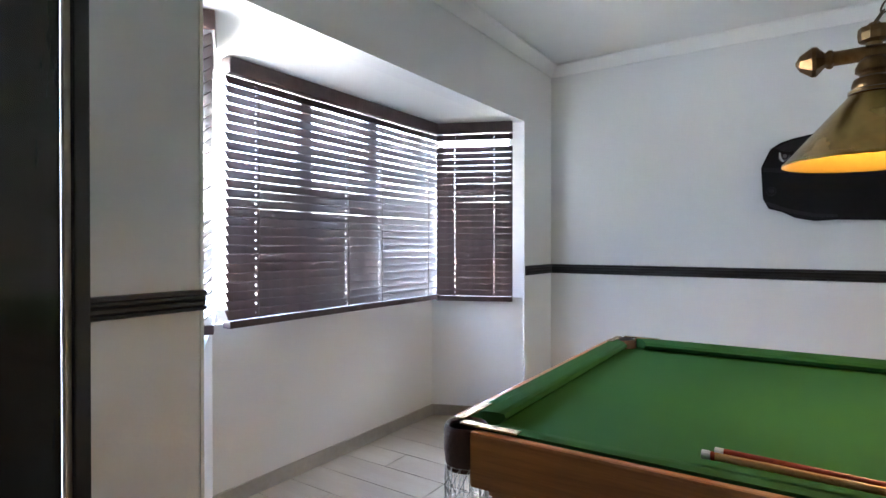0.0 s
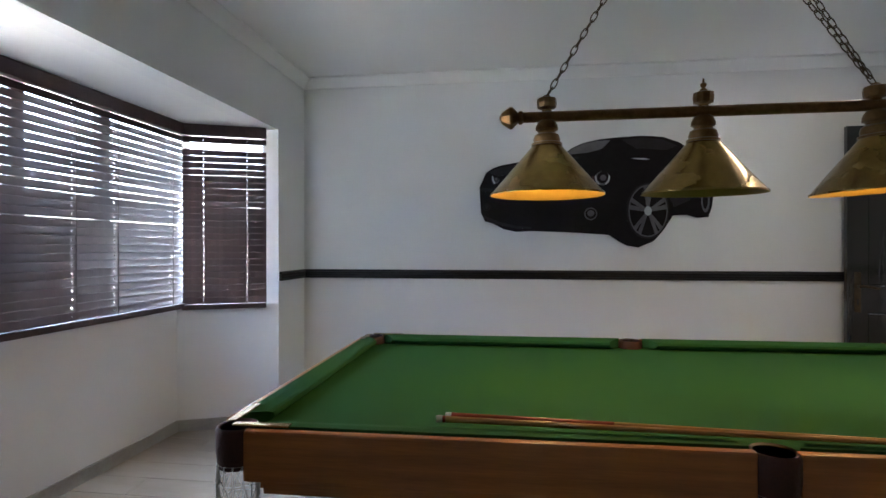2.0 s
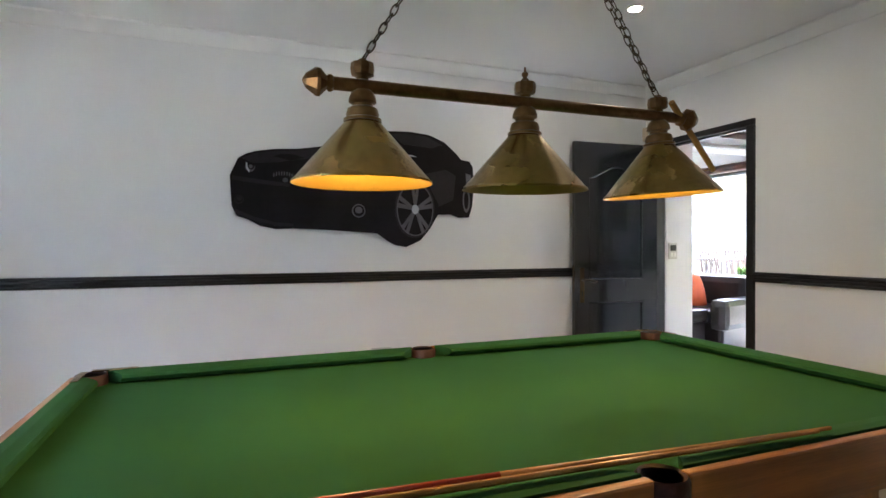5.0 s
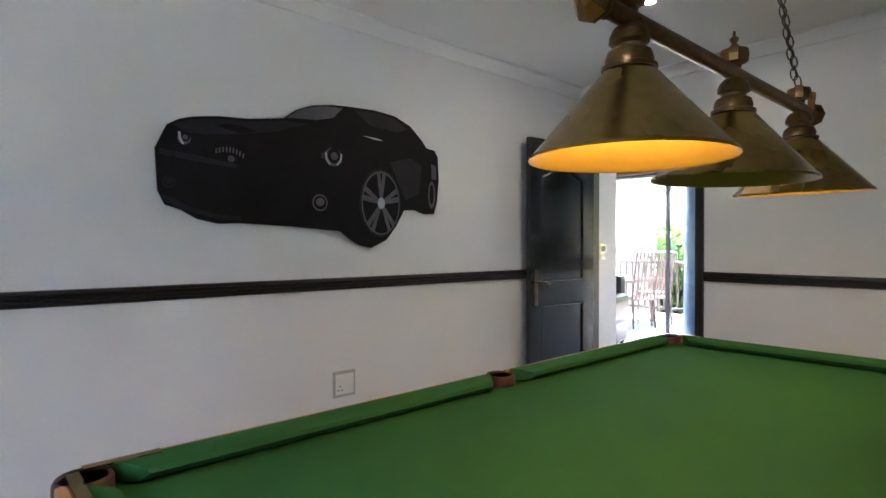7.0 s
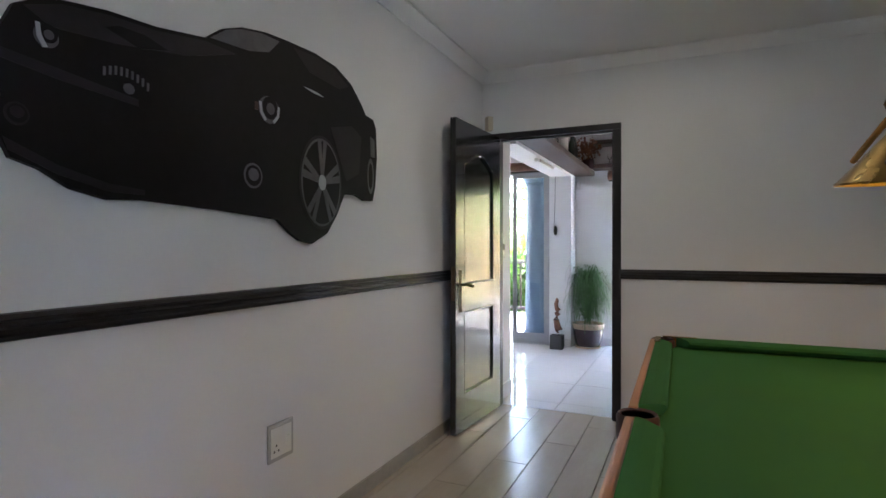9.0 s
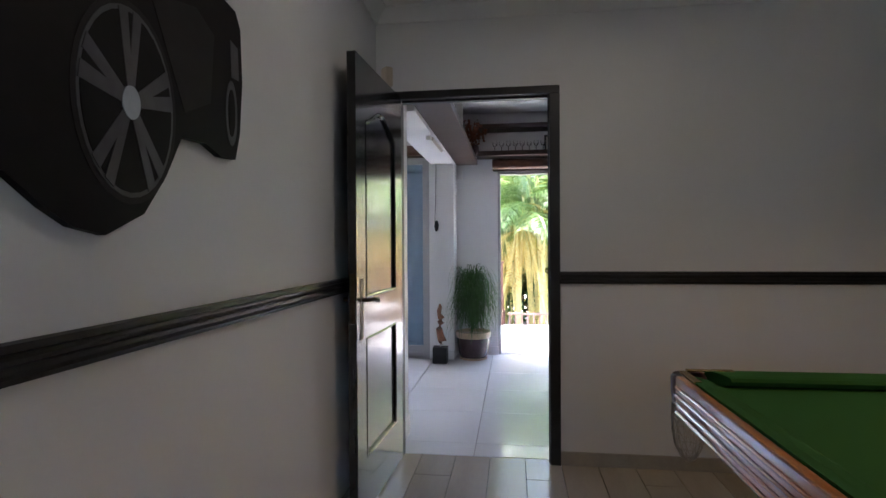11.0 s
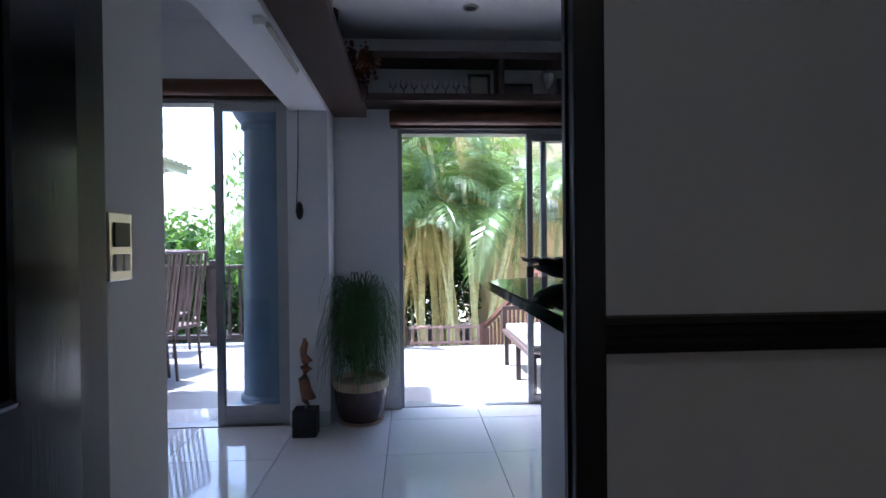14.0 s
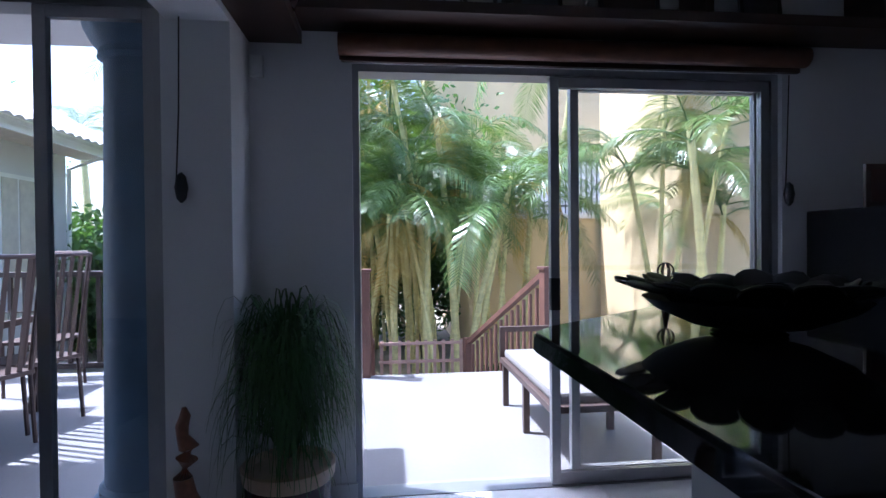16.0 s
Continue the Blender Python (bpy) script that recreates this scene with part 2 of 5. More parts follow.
def tube(points, radii, seg=8, bm=None):
    """A round bar through points; radii one number or one a point."""
    bm = bm or bmesh.new()
    pts = [Vector(p) for p in points]
    if not isinstance(radii, (list, tuple)):
        radii = [radii] * len(pts)
    rings = []
    for i, p in enumerate(pts):
        d = (pts[min(i + 1, len(pts) - 1)] - pts[max(i - 1, 0)]).normalized()
        u = d.orthogonal().normalized() if abs(d.z) > 0.99 or not rings else d.cross(Vector((0, 0, 1))).normalized()
        if abs(d.z) <= 0.99:
            u = d.cross(Vector((0, 0, 1))).normalized()
        else:
            u = Vector((1, 0, 0))
        w = d.cross(u).normalized()
        rings.append([bm.verts.new(p + radii[i] * (math.cos(2 * math.pi * k / seg) * u + math.sin(2 * math.pi * k / seg) * w)) for k in range(seg)])
    for a, b in zip(rings, rings[1:]):
        for k in range(seg):
            bm.faces.new((a[k], a[(k + 1) % seg], b[(k + 1) % seg], b[k]))
    bm.faces.new(rings[0])
    bm.faces.new(rings[-1])
    return bm


def prism(pts, axis, a, b, bm=None):
    """Extrudes a flat outline along an axis (x, y or z) from a to b."""
    bm = bm or bmesh.new()
    def place(p, h):
        return {"x": (h, p[0], p[1]), "y": (p[0], h, p[1]), "z": (p[0], p[1], h)}[axis]
    lo, hi = [bm.verts.new(place(p, a)) for p in pts], [bm.verts.new(place(p, b)) for p in pts]
    bm.faces.new(lo)
    bm.faces.new(hi)
    n = len(pts)
    for i in range(n):
        bm.faces.new((lo[i], lo[(i + 1) % n], hi[(i + 1) % n], hi[i]))
    return bm


def disc_pts(cx, cz, rx, rz, n=20, turn=0.0):
    return [(cx + rx * math.cos(2 * math.pi * i / n + turn), cz + rz * math.sin(2 * math.pi * i / n + turn)) for i in range(n)]


def structure(name, bm, material, label, category, smooth=False):
    return whole(name, bm, material, smooth=smooth, label=label, category=category, kind="structure")

# ---- structure: games room ----
H1, H2 = 2.60, 2.72
EX = 3.07          # games room face of the door wall
NY = 3.95          # face of the wall with the car print
WX = -1.66         # face of the window wall
structure("ground", boxes((-60, 200, -130, 130, -1.6, -1.35)), SOIL, "brown garden soil running out to the horizon", "ground")
structure("floor_base", boxes((-2.6, 3.135, -1.3, 4.1, -0.2, -0.012)), GROUT, "grey grouted screed under the plank tiles", "floor")
structure("wall_north", boxes((-1.9, EX + 0.13, NY, NY + 0.15, -0.2, 2.85)), WALL, "off-white painted wall behind the car print", "wall")
structure("wall_south", boxes((-1.9, EX + 0.13, -1.25, -1.1, -0.2, 2.85)), WALL, "off-white painted rear wall of the games room", "wall")
structure("wall_east", boxes((EX, EX + 0.08, -1.1, 2.908, -0.2, 2.85), (EX, EX + 0.13, 2.908, 3.86, 2.115, 2.85), (EX, EX + 0.13, 3.86, NY, -0.2, 2.85)), WALL,
          "off-white painted wall with the doorway", "wall")
structure("wall_west", boxes((WX - 0.12, WX, -1.1, -0.28, -0.2, 2.85), (WX - 0.12, WX, -0.28, 0.64, 2.09, 2.85), (WX - 0.12, WX, 0.64, 1.03, -0.2, 2.85),
          (WX - 0.12, WX, 3.47, NY, -0.2, 2.85), (WX - 0.12, WX, 1.03, 3.47, 2.10, 2.85)), WALL, "off-white painted wall opening into the window bay", "wall")
structure("ceiling", boxes((-1.9, EX + 0.13, -1.25, 4.1, H1, H1 + 0.25)), CEIL, "white painted flat ceiling", "ceiling")


def cove(name, a, b, inward, z):
    """A plain plaster cove between a and b; inward: the unit vector off the wall."""
    a, b, n = Vector((*a, 0)), Vector((*b, 0)), Vector((*inward, 0))
    prof = [(0.0, 0.0), (0.0, -0.075), (0.012, -0.075), (0.02, -0.06), (0.045, -0.03), (0.075, -0.014), (0.075, 0.0)]
    bm = bmesh.new()
    ends = []
    for p in (a, b):
        ends.append([bm.verts.new(p + n * u + Vector((0, 0, z + v))) for u, v in prof])
    for i in range(len(prof) - 1):
        bm.faces.new((ends[0][i], ends[0][i + 1], ends[1][i + 1], ends[1][i]))
    structure(name, bm, CEIL, "white plaster cove under the ceiling", "cornice", smooth=True)


cove("cornice_north", (WX, NY), (EX, NY), (0, -1), H1)
cove("cornice_east", (EX, -1.1), (EX, NY), (-1, 0), H1)
cove("cornice_west", (WX, -1.1), (WX, NY), (1, 0), H1)
cove("cornice_south", (WX, -1.1), (EX, -1.1), (0, 1), H1)

# window bay: far wall, two slanting returns, soffit
BX, BY0, BY1 = -2.27, 1.46, 3.21
SILL, HEAD = 0.86, 2.10


def run_wall(name, a, b, z0, z1, out, label):
    a, b, n = Vector((*a, 0)), Vector((*b, 0)), Vector((*out, 0))
    bm = prism([a.xy, b.xy, (b + n).xy, (a + n).xy], "z", z0, z1)
    return structure(name, bm, WALL, label, "wall")


run_wall("bay_wall_far", (BX, BY0), (BX, BY1), -0.2, SILL, (-0.12, 0), "off-white wall under the bay window")
run_wall("bay_wall_right", (BX, BY1), (WX, 3.47), -0.2, SILL, (-0.03, 0.12), "off-white wall under the bay's side window")
run_wall("bay_wall_left", (BX, BY0), (WX, 1.03), -0.2, SILL, (-0.06, -0.12), "off-white wall under the bay's side window")
structure("bay_soffit", prism([(WX - 0.12, 0.98), (WX - 0.12, 3.52), (BX - 0.13, BY1 + 0.08), (BX - 0.13, BY0 - 0.08)], "z", HEAD, HEAD + 0.2), CEIL,
          "white painted soffit over the window bay", "soffit")
# unseen slab, added so no direct sun comes through the bay windows
structure("bay_eave", boxes((-3.1, WX - 0.125, 0.3, 4.3, 2.31, 2.42)), HOUSEWALL, "unseen white slab added to keep the sun out of the bay", "eave")
structure("bay_jamb_trim", boxes((WX - 0.10, WX + 0.006, 1.022, 1.034, 0.0, HEAD), (WX - 0.10, WX + 0.004, 3.466, 3.478, 0.0, HEAD)), CEIL, "white painted reveal edge", "trim")


def bay_window(name, a, b, out, mullions, label):
    """A glazed frame in the plane from a to b, above the sill."""
    a, b = Vector((*a, 0)), Vector((*b, 0))
    d = (b - a)
    w = d.length
    root = tagged(new(name), label, "window", kind="structure")
    root.matrix_world = Matrix.Translation(a + Vector((*out, 0))) @ Matrix.Rotation(math.atan2(d.y, d.x), 4, "Z")
    part("window_frame", boxes((0, w, -0.02, 0.03, SILL, SILL + 0.06), (0, w, -0.02, 0.03, HEAD - 0.05, HEAD), (0, 0.05, -0.02, 0.03, SILL + 0.06, HEAD - 0.05),
         (w - 0.05, w, -0.02, 0.03, SILL + 0.06, HEAD - 0.05)), WHITEPL, root)
    for f in mullions:
        part("mullion", boxes((w * f - 0.035, w * f + 0.035, -0.022, 0.032, SILL + 0.06, HEAD - 0.05)), DARKWOOD, root)
    cuts = [0.0, *mullions, 1.0]
    for f, g in zip(cuts, cuts[1:]):
        part("pane", boxes((w * f + 0.036, w * g - 0.036, 0.0, 0.005, SILL + 0.06, HEAD - 0.05)), GLASS, root).visible_shadow = False
    return root


bay_window("window_1", (BX, BY0), (BX, BY1), (-0.09, 0), (0.36, 0.68), "white framed bay window behind a dark blind")
bay_window("window_2", (BX, BY1), (WX, 3.47), (-0.02, 0.09), (), "narrow side window of the bay")
bay_window("window_3", (BX, BY0), (WX, 1.03), (-0.05, -0.09), (), "narrow side window of the bay")


def venetian(label, a, b, z0, z1, tilt, gaps=()):
    """A wooden venetian blind from a to b: headrail, slats with cord holes, cords, bottom rail."""
    a, b = Vector((*a, 0)), Vector((*b, 0))
    d = b - a
    w = d.length
    root = thing("venetian_blind", Matrix.Translation(a) @ Matrix.Rotation(math.atan2(d.y, d.x), 4, "Z"), label, "blind", "bay blinds")
    part("headrail", boxes((0, w, -0.035, 0.035, z1 - 0.075, z1), bevel=0.004), BLIND, root)
    part("bottom_rail", boxes((0, w, -0.028, 0.028, z0, z0 + 0.035), bevel=0.004), BLIND, root)
    holes = [0.13, w - 0.13] if w < 1 else [0.16, w * 0.45, w * 0.62, w - 0.16]
    bm = bmesh.new()
    last = 0.0
    for h in holes:
        box(bm, last, h - 0.0035, -0.026, 0.026, -0.0016, 0.0016)
        box(bm, h - 0.0035, h + 0.0035, -0.026, -0.0045, -0.0016, 0.0016)
        box(bm, h - 0.0035, h + 0.0035, 0.0045, 0.026, -0.0016, 0.0016)
        last = h + 0.0035
    box(bm, last, w, -0.026, 0.026, -0.0016, 0.0016)
    me = quick("slat", bm, BLIND)
    n = int((z1 - 0.09 - z0 - 0.05) / 0.0435)
    step = (z1 - 0.10 - z0 - 0.06) / n
    for i in range(n + 1):
        z = z0 + 0.06 + i * step
        if any(abs(i - (n + 1 - g)) < 0.5 for g in gaps):
            continue
        part("slat", me, None, root, m=pose(0, 0, z, tilt + random.uniform(-2.5, 2.5), random.uniform(-0.12, 0.12), 0))
    for h in holes:
        part("ladder_cord", boxes((h - 0.0025, h + 0.0025, -0.027, -0.025, z0 + 0.03, z1 - 0.05)), BLIND, root)
    return root


venetian("dark brown wooden venetian blind across the bay window", (BX + 0.05, BY0 + 0.04), (BX + 0.05, BY1 + 0.012), 0.845, 2.095, 57)
venetian("dark brown wooden venetian blind on the bay's side window", (BX + 0.058, BY1 - 0.022), (WX - 0.06, 3.41), 0.835, 2.095, 58, gaps=(2,))
venetian("dark brown wooden venetian blind catching bright daylight", (-1.83, 1.15), (-2.19, 1.395), 0.90, 2.095, -35)

# dado rail and skirting
def rail(name, a, b, inward, z, label):
    a, b, n = Vector((*a, 0)), Vector((*b, 0)), Vector((*inward, 0))
    prof = [(0.001, 0.0), (0.018, 0.004), (0.022, 0.014), (0.014, 0.02), (0.014, 0.03), (0.02, 0.036), (0.014, 0.042), (0.014, 0.05), (0.024, 0.056), (0.020, 0.068), (0.001, 0.07)]
    bm = bmesh.new()
    ends = [[bm.verts.new(p + n * u + Vector((0, 0, z + v))) for u, v in prof] for p in (a, b)]
    for i in range(len(prof)):
        j = (i + 1) % len(prof)
        bm.faces.new((ends[0][i], ends[0][j], ends[1][j], ends[1][i]))
    for e in ends:
        bm.faces.new(e)
    structure(name, bm, BLACKPAINT, label, "dado rail")


DZ = 1.015
rail("dado_rail_north", (WX, NY), (EX, NY), (0, -1), DZ, "black gloss painted moulded dado rail")
rail("dado_rail_east", (EX, -1.1), (EX, 2.912), (-1, 0), DZ, "black gloss painted moulded dado rail")
rail("dado_rail_west_far", (WX, 3.48), (WX, NY), (1, 0), DZ, "short black gloss painted dado rail beside the bay")
rail("dado_rail_west_near", (WX, 0.685), (WX, 1.035), (1, 0), DZ, "short black gloss painted dado rail beside the bay")
rail("dado_rail_south", (WX, -1.1), (EX, -1.1), (0, 1), DZ, "black gloss painted moulded dado rail")


def skirt(name, a, b, inward, material=SKIRT, label="taupe tile skirting", h=0.075):
    a, b, n = Vector((*a, 0)), Vector((*b, 0)), Vector((*inward, 0))
    n = n.normalized() * 0.012
    structure(name, prism([a.xy, b.xy, (b + n).xy, (a + n).xy], "z", 0.0, h), material, label, "skirting")


skirt("baseboard_north", (WX, NY), (EX, NY), (0, -1))
skirt("baseboard_east", (EX, -1.1), (EX, 2.912), (-1, 0))
skirt("baseboard_bay_far", (BX, BY0), (BX, BY1), (1, 0))
skirt("baseboard_bay_right", (BX, BY1), (WX, 3.47), (0.2, -0.7))
skirt("baseboard_bay_left", (BX, BY0), (WX, 1.03), (0.5, 0.7))
skirt("baseboard_west_far", (WX, 3.47), (WX, NY), (1, 0))
skirt("baseboard_west_near", (WX, 0.685), (WX, 1.03), (1, 0))

# dark door in the window wall, shut
d2 = tagged(new("door_2"), "dark stained shut door with a black frame", "door", kind="structure")
d2.matrix_world = pose(WX, 0.18, 0)
part("door_frame", boxes((-0.05, 0.03, 0.465, 0.505, 0.0, 2.09), (-0.05, 0.03, -0.505, -0.465, 0.0, 2.09), (-0.05, 0.03, -0.505, 0.505, 2.09, 2.13), bevel=0.004), BLACKPAINT, d2)
part("door_leaf", boxes((-0.05, -0.008, -0.458, 0.448, 0.006, 2.085), bevel=0.003), DOORPAINT, d2)
part("paint_edge", boxes((-0.008, 0.012, 0.449, 0.4645, 0.0, 2.09)), PAPER, d2, "pale worn paint line along the frame")

# doorway frame and the open door
d1 = tagged(new("door_1"), "dark panelled door standing open against the wall", "door", kind="structure")
d1.matrix_world = pose(EX, 0, 0)
F0, F1, FT = 2.902, 3.865, 2.125
part("door_frame", boxes((-0.022, 0.03, F0, F0 + 0.058, 0, FT - 0.045), (-0.022, 0.07, F1 - 0.062, F1, 0, FT - 0.045), (-0.022, 0.07, F0, F1, FT - 0.045, FT), bevel=0.006), BLACKPAINT, d1)
part("door_stop", boxes((0.008, 0.028, F0 + 0.058, F0 + 0.064, 0, FT - 0.045), (0.02, 0.06, F0 + 0.064, F1 - 0.062, FT - 0.058, FT - 0.045)), BLACKPAINT, d1)
LEAFW, LEAFH = 0.775, 2.075
leaf_bm = boxes((0, 0.13, -0.02, 0.02, 0, LEAFH), (LEAFW - 0.13, LEAFW, -0.02, 0.02, 0, LEAFH), (0.13, LEAFW - 0.13, -0.02, 0.02, 0, 0.24),
                (0.13, LEAFW - 0.13, -0.02, 0.02, 0.80, 0.98), (0.13, LEAFW - 0.13, -0.008, 0.008, 0.24, 0.80), (0.13, LEAFW - 0.13, -0.008, 0.008, 0.98, 1.95))
arch = [(0.13, LEAFH), (0.13, 1.80)]
for i in range(13):
    u = i / 12
    arch.append((0.13 + (LEAFW - 0.26) * u, 1.80 + 0.09 * (0.5 - 0.5 * math.cos(2 * math.pi * u)) ** 0.8))
arch += [(LEAFW - 0.13, LEAFH)]
prism(arch[:1] + arch[2:], "y", -0.0195, 0.0195, leaf_bm)
leaf = part("door_leaf", leaf_bm, DOORPAINT, d1, "glossy near-black two panel leaf with an arched upper panel", m=pose(-0.02, 3.82, 0.012, 0, 0, 177))
def mould(x0, x1, z0, z1, top=None):
    bm = bmesh.new()
    for y in (-0.016, 0.016):
        pts = [(x0, y, z0), (x1, y, z0), (x1, y, z1)]
        if top:
            pts += [(x1 - (x1 - x0) * i / 12, y, z1 + 0.09 * (0.5 - 0.5 * math.cos(2 * math.pi * i / 12)) ** 0.8) for i in range(1, 12)]
        pts += [(x0, y, z1), (x0, y, z0)]
        for p, q in zip(pts, pts[1:]):
            tube([p, q], 0.008, 6, bm)
    return bm
part("panel_moulding", mould(0.137, LEAFW - 0.137, 0.987, 1.79, True), DOORPAINT, leaf)
part("panel_moulding", mould(0.137, LEAFW - 0.137, 0.247, 0.793), DOORPAINT, leaf)
for side in (1, -1):
    part("handle_plate", boxes((LEAFW - 0.085, LEAFW - 0.045, side * 0.02 - 0.003, side * 0.02 + 0.003, 0.80, 1.075), bevel=0.002), AGED, leaf)
    part("keyhole", boxes((LEAFW - 0.070, LEAFW - 0.060, side * 0.0232 - 0.001, side * 0.0232 + 0.001, 0.85, 0.89)), BLACKMATT, leaf)
    part("lever_handle", tube([(LEAFW - 0.065, side * 0.02, 0.980), (LEAFW - 0.065, side * 0.06, 0.980), (LEAFW - 0.085, side * 0.066, 0.982), (LEAFW - 0.13, side * 0.066, 0.975),
         (LEAFW - 0.165, side * 0.066, 0.965), (LEAFW - 0.18, side * 0.066, 0.970)], [0.009, 0.009, 0.009, 0.011, 0.008, 0.006], 10), AGED, leaf, "aged brass lever", smooth=True)
part("lock_plate", boxes((LEAFW - 0.0005, LEAFW + 0.002, -0.012, 0.012, 0.88, 1.10)), AGED, leaf)

# ---- snooker table ----
TX, TY = 0.60, 1.85
table = thing("snooker_table", pose(TX, TY, -0.025, 0, 0, 0.8), "varnished pine snooker table with green baize and net pockets", "snooker table")
HX, HY = 1.355, 0.765
part("bed", boxes((-HX + 0.03, HX - 0.03, -HY + 0.03, HY - 0.03, 0.735, 0.7835)), BAIZE, table, "green baize bed")
def rail_run(x0, x1, axis, sign):
    """One cushion between two pockets: nose, sloping top, cut ends."""
    prof = [(0.086, 0.824), (0.098, 0.819), (0.102, 0.808), (0.084, 0.790), (0.028, 0.784), (0.028, 0.829), (0.055, 0.829)]
    bm = bmesh.new()
    ends = []
    for x, cut in ((x0, 1), (x1, -1)):
        ring = []
        for u, z in prof:
            s = x + cut * max(0.0, u - 0.028) * 0.8
            if axis == "x":
                ring.append(bm.verts.new((s, sign * (HY - u), z)))
            else:
                ring.append(bm.verts.new((sign * (HX - u), s, z)))
        ends.append(ring)
    n = len(prof)
    for i in range(n):
        bm.faces.new((ends[0][i], ends[0][(i + 1) % n], ends[1][(i + 1) % n], ends[1][i]))
    for e in ends:
        bm.faces.new(e)
    return bm
for sy in (1, -1):
    for x0, x1 in ((-HX + 0.105, -0.055), (0.055, HX - 0.105)):
        part("cushion", rail_run(x0, x1, "x", sy), BAIZE, table)
        part("rail", boxes((x0 - 0.01, x1 + 0.01, min(sy * HY, sy * (HY - 0.0275)), max(sy * HY, sy * (HY - 0.0275)), 0.695, 0.824), bevel=0.007), PINE, table)
for sx in (1, -1):
    part("cushion", rail_run(-HY + 0.115, HY - 0.115, "y", sx), BAIZE, table)
    part("rail", boxes((min(sx * HX, sx * (HX - 0.0275)), max(sx * HX, sx * (HX - 0.0275)), -HY + 0.09, HY - 0.09, 0.695, 0.824), bevel=0.007), PINE_END, table)
for sy in (1, -1):
    part("apron", boxes((-HX + 0.115, HX - 0.115, min(sy * (HY - 0.07), sy * (HY - 0.10)), max(sy * (HY - 0.07), sy * (HY - 0.10)), 0.635, 0.735), bevel=0.004), PINE, table)
for sx in (1, -1):
    part("apron", boxes((min(sx * (HX - 0.085), sx * (HX - 0.115)), max(sx * (HX - 0.085), sx * (HX - 0.115)), -HY + 0.1, HY - 0.1, 0.635, 0.735), bevel=0.004), PINE_END, table)
for sx in (1, -1):
    for sy in (1, -1):
        bm = lathe([(0.075, 0.025), (0.085, 0.085), (0.105, 0.40), (0.115, 0.48), (0.115, 0.60)], 4, m=pose(sx * 0.87, sy * 0.52, 0, 0, 0, 45))
        bmesh.ops.bevel(bm, geom=list(bm.edges), offset=0.006, segments=2, affect="EDGES")
        part("leg", bm, PINE_LEG, table, "square tapered pine leg")
for k in range(4):
    part("reed", tube([(-HX - 0.001, -HY + 0.10, 0.715 + 0.026 * k), (-HX - 0.001, HY - 0.10, 0.715 + 0.026 * k)], 0.004, 6), PINE_END, table)
for k in range(4):
    for x0, x1 in ((-HX + 0.11, -0.06), (0.06, HX - 0.11)):
        part("reed", tube([(x0, HY + 0.001, 0.708 + 0.027 * k), (x1, HY + 0.001, 0.708 + 0.027 * k)], 0.006, 6), PINE, table)
def bag():
    bm = lathe([(0.052, 0.0), (0.054, -0.05), (0.052, -0.10), (0.042, -0.15), (0.022, -0.19), (0.008, -0.20)], 14)
    bmesh.ops.triangulate(bm, faces=bm.faces)
    bmesh.ops.wireframe(bm, faces=bm.faces, thickness=0.0035, use_replace=True, use_even_offset=False)
    return quick("net_bag", bm, NET)
bag_mesh = bag()
def cup():
    bm = lathe([(0.043, -0.004), (0.05, 0.0), (0.056, -0.01), (0.056, -0.06), (0.050, -0.105), (0.044, -0.105), (0.047, -0.06), (0.043, -0.01), (0.043, -0.004)], 20)
    return quick("pocket_leather", bm, LEATHER, True)
cup_mesh = cup()
irons = quick("pocket_plate", boxes((-0.075, 0.075, -0.012, 0.012, -0.002, 0.003), bevel=0.001), BRASS)
for px, py in ((-1.30, -0.71), (0.0, -0.735), (1.30, -0.71), (-1.30, 0.71), (0.0, 0.735), (1.30, 0.71)):
    part("pocket_leather", cup_mesh, None, table, "oxblood leather pocket rim", m=pose(px, py, 0.821))
    part("net_bag", bag_mesh, None, table, "knotted white net bag", m=pose(px, py, 0.728))
    if abs(px) > 0.5:
        part("pocket_plate", irons, None, table, m=pose(px - 0.075 * np.sign(px), py + 0.02 * np.sign(py), 0.829))
        part("pocket_plate", irons, None, table, m=pose(px + 0.02 * np.sign(px), py - 0.075 * np.sign(py), 0.829, 0, 0, 90))
def cue(x0, y0, x1, y1, butt, label):
    z = 0.817
    a, b = Vector((x0, y0, z)), Vector((x1, y1, z - 0.004))
    d = b - a
    root = thing("snooker_cue", Matrix.Translation(a) @ Matrix.Rotation(math.atan2(d.y, d.x), 4, "Z"), label, "cue", "cues on the table")
    L = d.length
    part("ferrule", tube([(-0.004, 0, 0), (0.012, 0, 0)], 0.0085, 10), WHITEPL, root)
    part("butt", tube([(0.012, 0, 0), (butt, 0, 0)], [0.009, 0.008], 12), REDP, root, "red lacquered butt", smooth=True)
    part("shaft", tube([(butt, 0, 0), (L, 0, 0)], [0.008, 0.0045], 12), CUEWOOD, root, smooth=True)
cue(-0.15, 1.20, 1.15, 1.135, 0.42, "red and maple snooker cue resting on the cushion")
cue(-0.17, 1.172, 1.10, 1.13, 0.02, "thin maple cue lying beside another cue")

